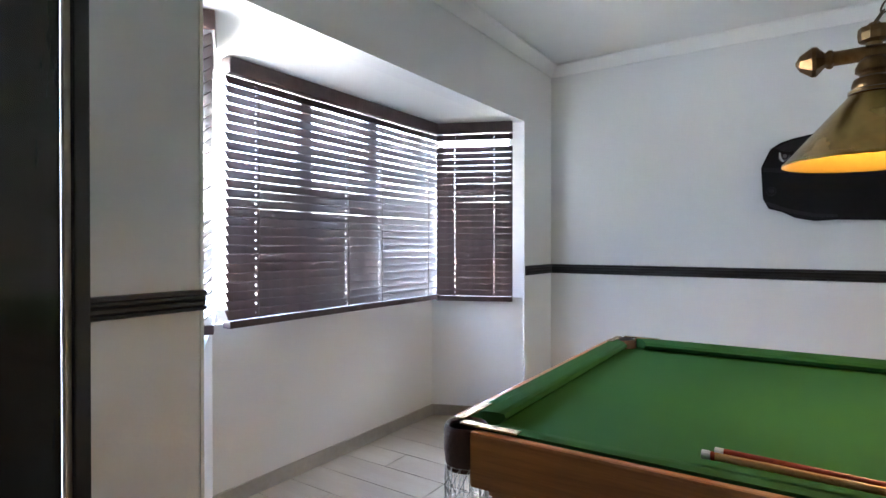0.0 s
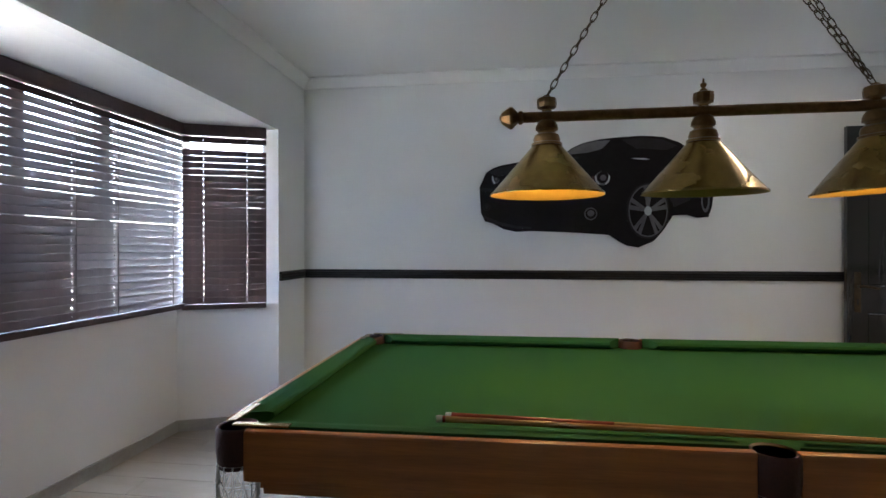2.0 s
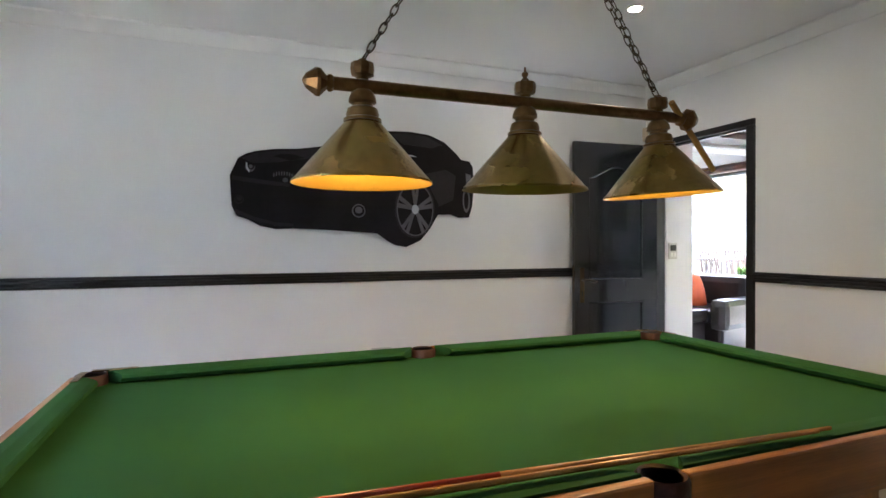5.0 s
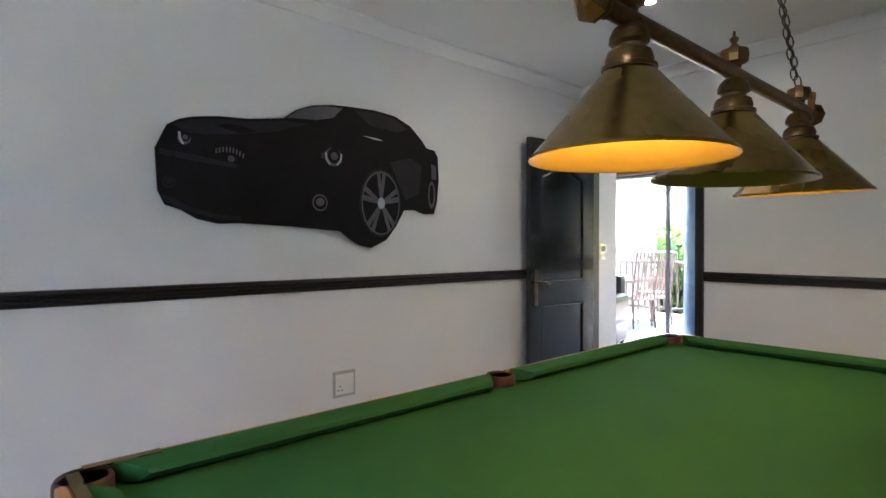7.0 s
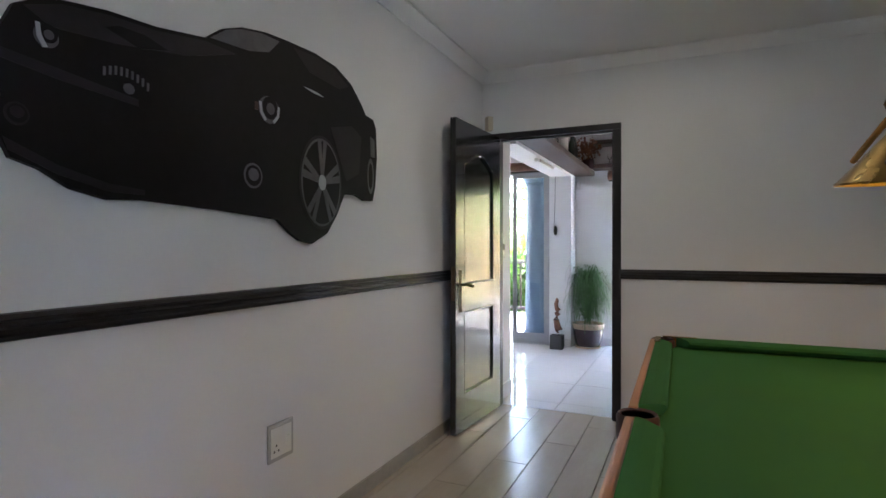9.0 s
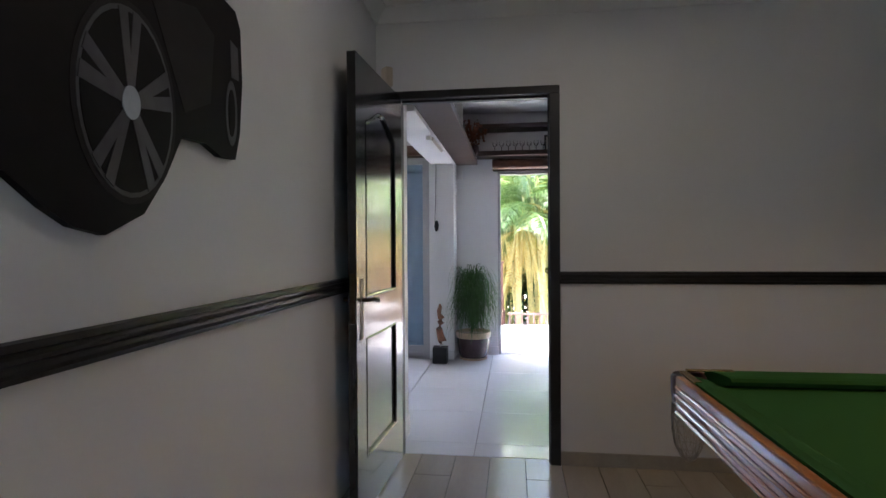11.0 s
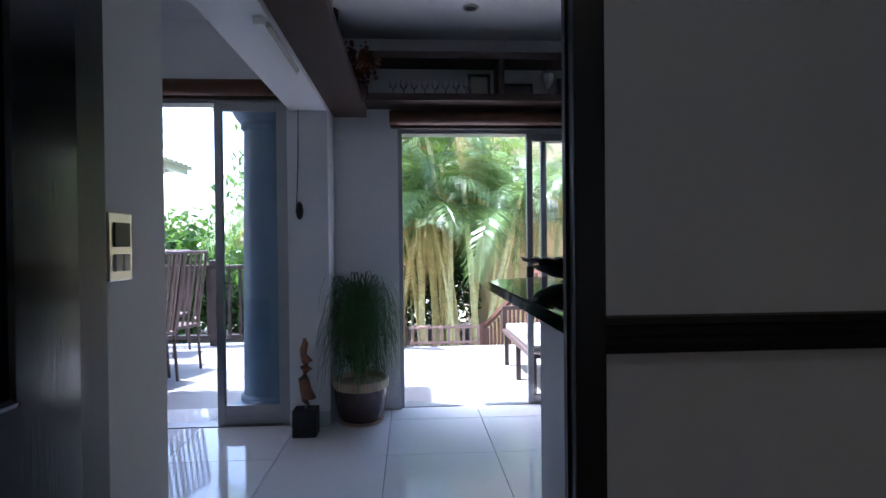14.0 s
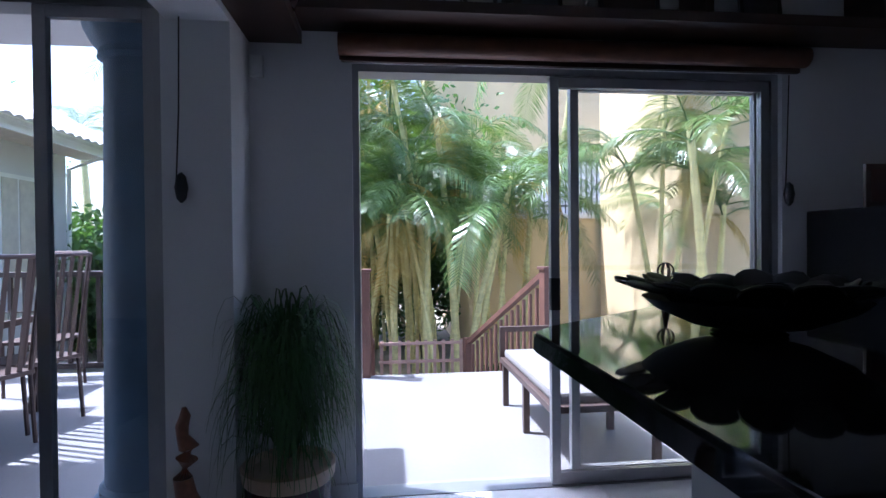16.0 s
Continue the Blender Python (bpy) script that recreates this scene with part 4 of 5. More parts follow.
strip = thing("beam_light", pose(4.60, 3.90, BEAM), "narrow white fluorescent fitting under the beam", "strip light")
part("tray", boxes((-0.32, 0.32, -0.085, -0.045, -0.035, -0.001), bevel=0.003), WHITEPL, strip)
part("tube", tube([(-0.28, -0.09, -0.02), (0.28, -0.09, -0.02)], 0.013, 10), PAPER, strip)
spot2 = thing("downlight", pose(5.55, 2.85, H2), "small recessed ceiling downlight, unlit", "downlight")
part("bezel", lathe([(0.05, -0.001), (0.05, -0.007), (0.036, -0.009), (0.034, -0.001)], 24), STEEL, spot2, smooth=True)
part("lamp_face", lathe([(0.033, -0.003), (0.03, -0.0045)], 20), BLACKMATT, spot2)
for z, nm, lab in ((1.218, "light_switch", "tall steel switch plate with white rockers"),):
    sw = thing(nm, pose(3.265, 3.855, z), lab, "switch")
    part("plate", boxes((-0.045, 0.045, -0.012, -0.0005, -0.07, 0.07), bevel=0.003), STEEL, sw)
    part("display", boxes((-0.03, 0.03, -0.016, -0.011, 0.0, 0.05), bevel=0.002), BLACKMATT, sw)
    part("rocker", boxes((-0.028, -0.004, -0.017, -0.011, -0.05, -0.015), bevel=0.002), WHITEPL, sw)
    part("rocker", boxes((0.004, 0.028, -0.017, -0.011, -0.05, -0.015), bevel=0.002), WHITEPL, sw)
pir = thing("alarm_sensor", pose(SX - 0.03, 3.76, 2.03), "small white alarm sensor high on the pier", "sensor")
part("case", boxes((-0.04, 0, -0.03, 0.03, -0.05, 0.05), bevel=0.008), WHITEPL, pir)
part("lens", boxes((-0.046, -0.038, -0.02, 0.02, -0.035, 0.0), bevel=0.003), WHITEPL, pir)

# counter
counter = thing("breakfast_counter", pose(0, 0, 0), "white panelled breakfast counter base", "counter")
part("front_panel", boxes((3.152, 4.34, 2.66, 2.71, 0.0, 1.005)), HOUSEWALL, counter)
part("end_panel", boxes((4.29, 4.34, 1.2, 2.66, 0.0, 1.005)), HOUSEWALL, counter)
top = prism([(3.152, 2.9), (4.56, 2.905), (4.63, 2.85), (5.05, 2.30), (5.05, 0.9), (3.152, 0.9)], "z", 1.006, 1.046)
bmesh.ops.bevel(top, geom=list(top.edges), offset=0.006, segments=2, affect="EDGES")
whole("worktop", top, GRANITE, label="polished black granite worktop with an overhanging end", category="worktop")

bowl = thing("petal_bowl", pose(4.47, 2.52, 1.046) @ Matrix.Scale(0.87, 4), "dark metal fruit bowl shaped like open petals", "bowl")
part("foot", lathe([(0.07, 0), (0.075, 0.004), (0.05, 0.01), (0.06, 0.014)], 20), BLACKMATT, bowl, smooth=True)
part("dish", lathe([(0.05, 0.012), (0.12, 0.024), (0.19, 0.056), (0.215, 0.078), (0.205, 0.08), (0.12, 0.034), (0.05, 0.02)], 28), BLACKMATT, bowl, smooth=True)
petal = lathe([(0.042, 0.0), (0.044, 0.004), (0.04, 0.007)], 12)
petal_mesh = quick("petal", petal, BLACKMATT, True)
for ring, (r, z, n, t) in enumerate(((0.13, 0.075, 11, 30), (0.18, 0.085, 15, 38), (0.235, 0.098, 19, 20))):
    for i in range(n):
        a = 360 * i / n + 9 * ring
        part("petal", petal_mesh, None, bowl, m=pose(0, 0, 0, 0, 0, a) @ pose(r, 0, z + random.uniform(-0.006, 0.012), random.uniform(-12, 12), -t + random.uniform(-12, 12), 0))
orb = thing("wire_orb", pose(4.95, 2.42, 1.046) @ Matrix.Scale(0.7, 4), "small wire ball ornament on a stem", "ornament")
part("stem", tube([(0, 0, 0), (0, 0, 0.10)], [0.02, 0.006], 8), CHAIRMETAL, orb)
for k in range(4):
    pts = [pose(0, 0, 0.13, 0, 0, 45 * k) @ Vector((0.032 * math.cos(t), 0, 0.032 * math.sin(t))) for t in [2 * math.pi * i / 16 for i in range(17)]]
    part("hoop", tube(pts, 0.003, 5), CHAIRMETAL, orb)

upper = thing("wall_cabinet", pose(3.151, 2.16, 1.41), "black wall cabinet hung beside the doorway", "cabinet")
part("body", boxes((0.001, 0.31, 0.0, 0.60, 0.0, 0.78), bevel=0.004), BLACKMATT, upper)
part("door", boxes((0.311, 0.328, 0.004, 0.596, 0.004, 0.776), bevel=0.003), BLACKMATT, upper)
whole("glass_screen", boxes((3.152, 3.33, 2.70, 2.712, 1.0465, 1.405), bevel=0.001), DIMGLASS, label="dark reflective glass screen standing on the worktop", category="glass screen")

# kitchen end: oven unit, kettle, frames in the dark
oven = thing("microwave_oven", pose(5.72, 0.72, 1.0), "black microwave oven in the dark kitchen corner", "microwave")
part("case", boxes((-0.25, 0.3, -0.42, 0.38, 0, 0.36), bevel=0.01), SOOT, oven)
part("door", boxes((-0.262, -0.251, -0.2, 0.36, 0.03, 0.33), bevel=0.003), SOOT, oven)
part("handle", tube([(-0.285, -0.16, 0.06), (-0.285, -0.16, 0.30)], 0.008, 8), STEEL, oven)
base = thing("kitchen_cabinet", pose(5.75, 0.3, 0), "dark kitchen cabinet with granite top along the wall", "cabinet")
part("body", boxes((-0.28, 0.33, -1.4, 0.85, 0.0, 0.955), bevel=0.004), SOOT, base)
part("top", boxes((-0.32, 0.33, -1.4, 0.87, 0.956, 0.998), bevel=0.004), GRANITE, base)
for y in (-1.3, -0.75, -0.2, 0.3):
    dr = part("door", boxes((-0.302, -0.281, y, y + 0.5, 0.12, 0.93), bevel=0.004), DARKWOOD, base)
    part("handle", tube([(-0.325, y + 0.05, 0.7), (-0.325, y + 0.05, 0.85)], 0.006, 8), STEEL, dr)
toaster = thing("bread_bin", pose(5.72, 0.55, 1.36), "round topped steel bread bin on the microwave", "bread bin")
part("body", prism([(-0.17, 0), (0.17, 0), (0.17, 0.08)] + [(0.17 * math.cos(radians(a)), 0.08 + 0.12 * math.sin(radians(a))) for a in range(15, 180, 15)] + [(-0.17, 0.08)], "x", -0.12, 0.16), STEEL, toaster)
part("lid_knob", lathe([(0.012, 0), (0.016, 0.015), (0.006, 0.02)], 10, m=pose(-0.13, 0, 0.12, 0, -90, 0)), BLACKMATT, toaster)
tin = thing("recipe_frame", pose(5.70, 0.95, 1.36), "small framed card on the microwave", "picture frame")
part("frame", boxes((-0.008, 0.008, -0.14, 0.14, 0, 0.19), bevel=0.003), DARKWOOD, tin)
part("card", boxes((-0.011, -0.007, -0.115, 0.115, 0.025, 0.165)), LEATHER, tin)
pend = thing("glass_pendant", pose(4.35, 1.95, H2), "clear ribbed glass pendant shade over the counter", "pendant light")
part("flex", tube([(0, 0, -0.42), (0, 0, 0)], 0.004, 6), BLACKMATT, pend)
part("shade", lathe([(0.03, -0.40), (0.07, -0.42), (0.105, -0.48), (0.10, -0.55), (0.092, -0.55), (0.097, -0.48), (0.065, -0.428), (0.03, -0.41)], 24), GLASS, pend, smooth=True)

# statue and potted plant by the pier
statue = thing("carved_figure", pose(5.62, 3.93, 0), "slim carved wooden figure on a black block", "sculpture")
part("block", boxes((-0.065, 0.065, -0.075, 0.075, 0, 0.17), bevel=0.004), BLACKMATT, statue)
part("pin", tube([(0, 0, 0.17), (0, 0, 0.22)], 0.006, 8), STEEL, statue)
part("figure", tube([(0, 0, 0.21), (0, -0.02, 0.235), (0, 0.0, 0.29), (0, 0.012, 0.36), (0, -0.004, 0.43), (0, -0.012, 0.47), (0, 0.01, 0.51), (0, 0.012, 0.55), (0, 0.0, 0.59), (0, 0.004, 0.62)],
     [0.035, 0.048, 0.038, 0.034, 0.040, 0.036, 0.022, 0.024, 0.02, 0.008], 12), CARVED, statue, smooth=True)
plant = thing("ponytail_plant", pose(5.86, 3.60, 0), "bushy plant with long drooping leaves in a glazed pot", "potted plant")
part("saucer", lathe([(0.12, 0), (0.15, 0.006), (0.155, 0.025), (0.14, 0.025)], 28), CLAYRIM, plant, smooth=True)
part("pot", lathe([(0.13, 0.02), (0.155, 0.05), (0.175, 0.16), (0.18, 0.24), (0.175, 0.245)], 32), CLAYGLAZE, plant, smooth=True)
part("rim", lathe([(0.178, 0.235), (0.19, 0.25), (0.195, 0.30), (0.182, 0.305), (0.17, 0.27), (0.02, 0.265)], 32), CLAYRIM, plant, "tan glazed rim", smooth=True)
bm = bmesh.new()
for i in range(950):
    a, h = random.uniform(0, 2 * math.pi), random.betavariate(1.8, 1.0) * 0.62
    base_p = Vector((0.06 * math.cos(a) * random.random(), 0.06 * math.sin(a) * random.random(), 0.30 + h * 0.78))
    reach, rise = random.uniform(0.10, 0.29), random.uniform(0.06, 0.30)
    drop = random.uniform(0.2, 0.5)
    dirv, wv = Vector((math.cos(a), math.sin(a), 0)), Vector((-math.sin(a), math.cos(a), 0)) * random.uniform(0.004, 0.007)
    prev = None
    for k in range(8):
        t = k / 7
        p = base_p + dirv * reach * (1 - (1 - t) ** 1.8) + Vector((0, 0, rise * math.sin(min(1.0, t * 1.6) * math.pi / 2) - drop * max(0, t - 0.35) ** 1.5 * 1.5))
        p += wv * 6 * math.sin(t * 3 + i) * t
        p.x = min(p.x, 0.225)
        p.z = max(p.z, 0.2)
        pair = (bm.verts.new(p - wv * (1 - t * 0.8)), bm.verts.new(p + wv * (1 - t * 0.8)))
        if prev:
            bm.faces.new((prev[0], prev[1], pair[1], pair[0]))
        prev = pair
part("leaves", bm, GRASSY, plant, "long thin drooping green leaves")

# lounge sofas
def sofa(m, label):
    root = thing("sofa", m, label, "sofa")
    part("base", boxes((-0.9, 0.9, -0.42, 0.42, 0.06, 0.40), bevel=0.04), SOFA, root)
    for s in (-1, 1):
        part("arm", boxes((s * 0.98 - 0.12, s * 0.98 + 0.12, -0.45, 0.42, 0.05, 0.66), bevel=0.08), SOFA, root)
        part("seat_cushion", boxes((s * 0.43 - 0.42, s * 0.43 + 0.42, -0.46, 0.22, 0.40, 0.54), bevel=0.05), SOFA, root)
        part("back_cushion", boxes((s * 0.43 - 0.42, s * 0.43 + 0.42, 0.12, 0.36, 0.50, 0.92), bevel=0.08), SOFA, root)
    part("back", boxes((-1.05, 1.05, 0.28, 0.46, 0.06, 0.88), bevel=0.07), SOFA, root)
    return root
sofa(pose(4.75, 5.35, 0, 0, 0, 10), "dark brown leather sofa in the lounge")
def armchair(m, label):
    root = thing("armchair", m, label, "armchair")
    part("base", boxes((-0.42, 0.42, -0.40, 0.40, 0.05, 0.38), bevel=0.04), SOFA, root)
    part("seat_cushion", boxes((-0.29, 0.29, -0.43, 0.24, 0.38, 0.52), bevel=0.05), SOFA, root)
    part("back", boxes((-0.40, 0.40, 0.20, 0.44, 0.36, 0.90), bevel=0.09), SOFA, root)
    for s in (-1, 1):
        part("arm", boxes((s * 0.38 - 0.10, s * 0.38 + 0.10, -0.43, 0.30, 0.30, 0.66), bevel=0.08), SOFA, root)
        for y in (-0.34, 0.34):
            part("foot", lathe([(0.022, 0), (0.03, 0.055)], 10, m=pose(s * 0.36, y, 0)), BLACKMATT, root)
    return root
armchair(pose(5.10, 5.25, 0, 0, 0, -75), "dark brown leather armchair near the patio door")
def pillow(m, material, label):
    bm = bmesh.new()
    bmesh.ops.create_grid(bm, x_segments=10, y_segments=10, size=0.21)
    top = [(v.co.x, v.co.y) for v in bm.verts]
    for v in bm.verts:
        e = max(0.0, (1 - (v.co.x / 0.21) ** 2) * (1 - (v.co.y / 0.21) ** 2))
        v.co.z = 0.075 * e ** 0.45
    dup = bmesh.ops.duplicate(bm, geom=list(bm.faces))
    for v in [g for g in dup["geom"] if isinstance(g, bmesh.types.BMVert)]:
        v.co.z *= -1
    bmesh.ops.remove_doubles(bm, verts=bm.verts, dist=0.0005)
    whole("cushion", bm, material, m, smooth=True, label=label, category="cushion", group="sofa cushions")
pillow(pose(4.60, 5.20, 0.72, 68, 0, 20), CREAM, "cream and yellow patterned cushion on the sofa")
pillow(pose(4.93, 5.26, 0.73, 68, 10, 8), ORANGE, "bright orange cushion on the sofa")

# ---- outside ----
structure("patio", boxes((6.0, 9.15, 3.7, 12.0, -1.4, -0.02)), DECK, "pale tiled patio floor beside the lounge", "patio")
structure("deck", boxes((6.255, 8.66, -0.6, 3.70, -1.4, -0.028)), DECK, "pale tiled deck outside the hall", "deck")
# added out of view above the deck door, shades the hall floor inside
structure("roof_eave", boxes((6.3, 6.62, -1.4, 3.9, 2.62, 2.8)), HOUSEWALL, "unseen white slab added to stop sun entering the deck door", "eave")
structure("patio_roof", boxes((6.0, 7.25, 4.3, 12.0, 2.5, 2.62)), HOUSEWALL, "white patio roof slab", "roof")
col = thing("patio_column", pose(6.24, 4.305, -0.02) @ Matrix.Diagonal((1.06, 1.06, 1, 1)), "round blue-grey plaster column with moulded base and capital", "column")
part("base", lathe([(0.235, 0), (0.24, 0.03), (0.235, 0.07), (0.21, 0.085), (0.20, 0.10), (0.205, 0.13), (0.19, 0.15)], 32), BLUECOL, col, smooth=True)
part("shaft", lathe([(0.182, 0.15), (0.175, 1.0), (0.162, 2.08)], 32), BLUECOL, col, smooth=True)
part("capital", lathe([(0.165, 2.08), (0.185, 2.10), (0.18, 2.13), (0.21, 2.17), (0.235, 2.22), (0.24, 2.25), (0.24, 2.33)], 32), BLUECOL, col, smooth=True)
part("abacus", boxes((-0.28, 0.28, -0.28, 0.28, 2.33, 2.52), bevel=0.006), BLUECOL, col)

def patio_chair():
    root = thing("patio_chair", pose(0, 0, 0), "bronze metal high-backed slatted patio chair", "chair", "patio chairs")
    part("seat", boxes((-0.22, 0.22, -0.22, 0.22, 0.43, 0.46), bevel=0.006), CHAIRMETAL, root)
    for x in (-0.2, 0.2):
        part("leg", tube([(x, -0.2, 0), (x, -0.2, 0.43)], 0.014, 8), CHAIRMETAL, root)
        part("leg", tube([(x, 0.24, 0), (x, 0.2, 0.43)], 0.014, 8), CHAIRMETAL, root)
        part("back_post", tube([(x, 0.2, 0.43), (x, 0.33, 1.18)], 0.015, 8), CHAIRMETAL, root)
    part("top_rail", tube([(-0.2, 0.33, 1.18), (0.2, 0.33, 1.18)], 0.015, 8), CHAIRMETAL, root)
    for k in range(5):
        x = -0.133 + 0.0665 * k
        bm = bmesh.new()
        box(bm, -0.014, 0.014, -0.004, 0.004, 0, 0.76, m=pose(x, 0.2, 0.43, -9.8))
        part("back_slat", bm, CHAIRMETAL, root)
    return root
chair = patio_chair()
chair.matrix_world = pose(7.12, 5.70, -0.02, 0, 0, 155)
for m in (pose(7.62, 5.68, -0.02, 0, 0, 158), pose(7.15, 6.75, -0.02, 0, 0, 5), pose(7.75, 6.8, -0.02, 0, 0, -4), pose(8.5, 6.1, -0.02, 0, 0, -90)):
    copy_thing(chair, m)
pt = thing("patio_table", pose(7.25, 6.2, -0.02), "bronze framed glass patio dining table", "table")
part("tabletop", boxes((-0.8, 0.8, -0.45, 0.45, 0.715, 0.73), bevel=0.004), DIMGLASS, pt)
part("top_frame", boxes((-0.82, 0.82, -0.47, -0.44, 0.69, 0.735), (-0.82, 0.82, 0.44, 0.47, 0.69, 0.735), (-0.82, -0.8, -0.44, 0.44, 0.69, 0.735), (0.8, 0.82, -0.44, 0.44, 0.69, 0.735)), CHAIRMETAL, pt)
for sx in (-1, 1):
    for sy in (-1, 1):
        part("leg", tube([(sx * 0.6, sy * 0.38, 0), (sx * 0.68, sy * 0.42, 0.69)], 0.025, 8), CHAIRMETAL, pt)
tp = thing("table_plant", pose(6.85, 6.1, 0.711), "small green plant in a pale bowl on the patio table", "potted plant")
part("bowl", lathe([(0.06, 0), (0.09, 0.04), (0.11, 0.11), (0.10, 0.11)], 20), WHITEPL, tp, smooth=True)

def leaf_cloud(n, centre, size, leaf, seed, down=0.0):
    """Many small bent leaves in lumpy clumps."""
    rng = np.random.default_rng(seed)
    k = max(4, n // 130)
    cl = rng.normal(size=(k, 3))
    cl /= np.linalg.norm(cl, axis=1)[:, None]
    cl *= rng.uniform(0.35, 0.95, (k, 1))
    pos = cl[rng.integers(0, k, n)] + rng.normal(scale=0.21, size=(n, 3))
    pos = pos * np.array(size) + np.array(centre)
    d = rng.normal(size=(n, 3)); d /= np.linalg.norm(d, axis=1)[:, None]
    e = np.cross(d, rng.normal(size=(n, 3))); e /= np.linalg.norm(e, axis=1)[:, None]
    s = leaf * rng.uniform(0.6, 1.3, (n, 1))
    v = np.stack([pos - d * s, pos + e * s * 0.42, pos + d * s, pos - e * s * 0.42], 1).reshape(-1, 3)
    me = bpy.data.meshes.new("leaves")
    me.from_pydata(v.tolist(), [], [(4 * i, 4 * i + 1, 4 * i + 2, 4 * i + 3) for i in range(n)])
    return me
def leafy(name, me, material, parent, label=""):
    me.materials.append(material)
    return tagged(part(name, me, None, parent, label), kind="stuff")
leafy("foliage", leaf_cloud(500, (0, 0, 0.2), (0.17, 0.17, 0.13), 0.03, 3), LEAF, tp)

# balustrade round the patio
bal = thing("balustrade", pose(9.0, 0, -0.02), "dark timber balustrade along the patio edge", "balustrade")
part("top_rail", boxes((-0.045, 0.045, 3.75, 11.5, 0.95, 1.0), bevel=0.006), FADED, bal)
part("bottom_rail", boxes((-0.03, 0.03, 3.75, 11.5, 0.08, 0.13)), FADED, bal)
bp_mesh = quick("baluster", boxes((-0.016, 0.016, -0.016, 0.016, 0.13, 0.95)), FADED)
for k in range(58):
    part("baluster", bp_mesh, None, bal, m=pose(0, 3.82 + 0.13 * k, 0))
post_mesh = quick("post", boxes((-0.045, 0.045, -0.045, 0.045, 0.0, 1.06), bevel=0.006), FADED)
for y in (3.75, 5.7, 7.6, 9.5):
    part("post", post_mesh, None, bal, m=pose(0, y, 0))

# deck stairs with sloping rails and the lattice gate
for k in range(6):
    x0 = 8.66 + 0.3 * k
    structure("stair_tread", boxes((x0, x0 + 0.31, 1.6, 3.35, -1.4, -0.21 - 0.18 * k)), DECK, "pale tiled garden step", "step")
def stair_rail(y, turn, label):
    root = thing("stair_railing", pose(8.62, y, -0.03, 0, 0, turn), label, "railing")
    part("newel", boxes((-0.05, 0.05, -0.05, 0.05, 0, 0.98), bevel=0.006), RAILWOOD, root)
    part("newel_cap", boxes((-0.065, 0.065, -0.065, 0.065, 0.98, 1.01), bevel=0.006), RAILWOOD, root)
    part("foot_newel", boxes((1.93, 2.03, -0.05, 0.05, -1.3, 0.0), bevel=0.006), RAILWOOD, root)
    bm = prism([(0.05, 0.90), (1.95, -0.09), (1.95, -0.03), (0.05, 0.96)], "y", -0.035, 0.035)
    part("handrail", bm, RAILWOOD, root)
    for k in range(13):
        x = 0.18 + 0.135 * k
        part("baluster", boxes((x - 0.015, x + 0.015, -0.015, 0.015, -0.2 - 0.52 * x, 0.88 - 0.52 * x)), RAILWOOD, root)
stair_rail(1.64, 14, "red-brown timber stair railing going down from the deck")
stair_rail(3.38, 0, "red-brown timber stair railing going down from the deck")
gate = thing("lattice_gate", pose(10.72, 2.13, -1.35), "pale pink timber lattice gate at the foot of the steps", "gate")
LATT = mat("faded_timber", (0.40, 0.26, 0.20), 0.7, vary=0.25, scale=5, fine=40)
for k in range(5):
    part("rail", boxes((-0.01, 0.01, 0.0, 1.15, 0.25 + 0.24 * k, 0.29 + 0.24 * k)), LATT, gate)
for k in range(10):
    part("slat", boxes((0.0105, 0.028, 0.03 + 0.118 * k, 0.07 + 0.118 * k, 0.0, 1.27)), LATT, gate)

bench = thing("slatted_bench", pose(6.98, 2.0, -0.028), "low brown bench with a grey seat pad on the deck", "bench")
part("seat_pad", boxes((-0.62, 0.60, -0.30, 0.29, 0.37, 0.43), bevel=0.02), mat("grey_cushion", (0.17, 0.16, 0.155), 0.9, vary=0.15, fine=150), bench)
part("seat_frame", boxes((-0.66, 0.64, -0.33, 0.32, 0.33, 0.369), bevel=0.005), CHAIRMETAL, bench)
for x in (-0.62, 0.0, 0.6):
    for y in (-0.29, 0.28):
        part("leg", boxes((x - 0.02, x + 0.02, y - 0.02, y + 0.02, 0, 0.33)), CHAIRMETAL, bench)
part("end_rail", boxes((0.60, 0.64, -0.33, 0.32, 0.56, 0.60), (0.60, 0.64, -0.33, -0.29, 0.37, 0.56), (0.60, 0.64, 0.28, 0.32, 0.37, 0.56)), CHAIRMETAL, bench)

# white house with tiled roof across the patio
house = thing("white_house", pose(9.6, 10.0, -1.35), "white rendered house with grey tiled roof and gutter", "house")
part("wall", boxes((0.0, 6.4, 0.0, 6.0, 0.0, 4.55)), HOUSEWALL, house)
part("fascia", boxes((-0.3, 7.05, -0.95, -0.91, 4.42, 4.66)), WHITEPL, house)
part("soffit", boxes((-0.3, 7.05, -0.91, 0.0, 4.50, 4.54)), mat("soffit_shade_paint", (0.5, 0.46, 0.42), 0.8), house)
part("gutter", tube([(-0.3, -1.0, 4.62), (7.05, -1.0, 4.62)], 0.06, 10), WHITEPL, house, smooth=True)
part("downpipe", tube([(6.3, -0.9, 4.5), (6.3, -0.12, 4.2), (6.3, -0.08, 0)], 0.045, 8), WHITEPL, house, smooth=True)
roof = part("roof", prism([(-1.05, 4.60), (3.0, 7.0), (7.0, 4.6), (7.0, 4.5), (3.0, 6.85), (-1.05, 4.53)], "x", -0.35, 7.1), ROOFTILE, house)
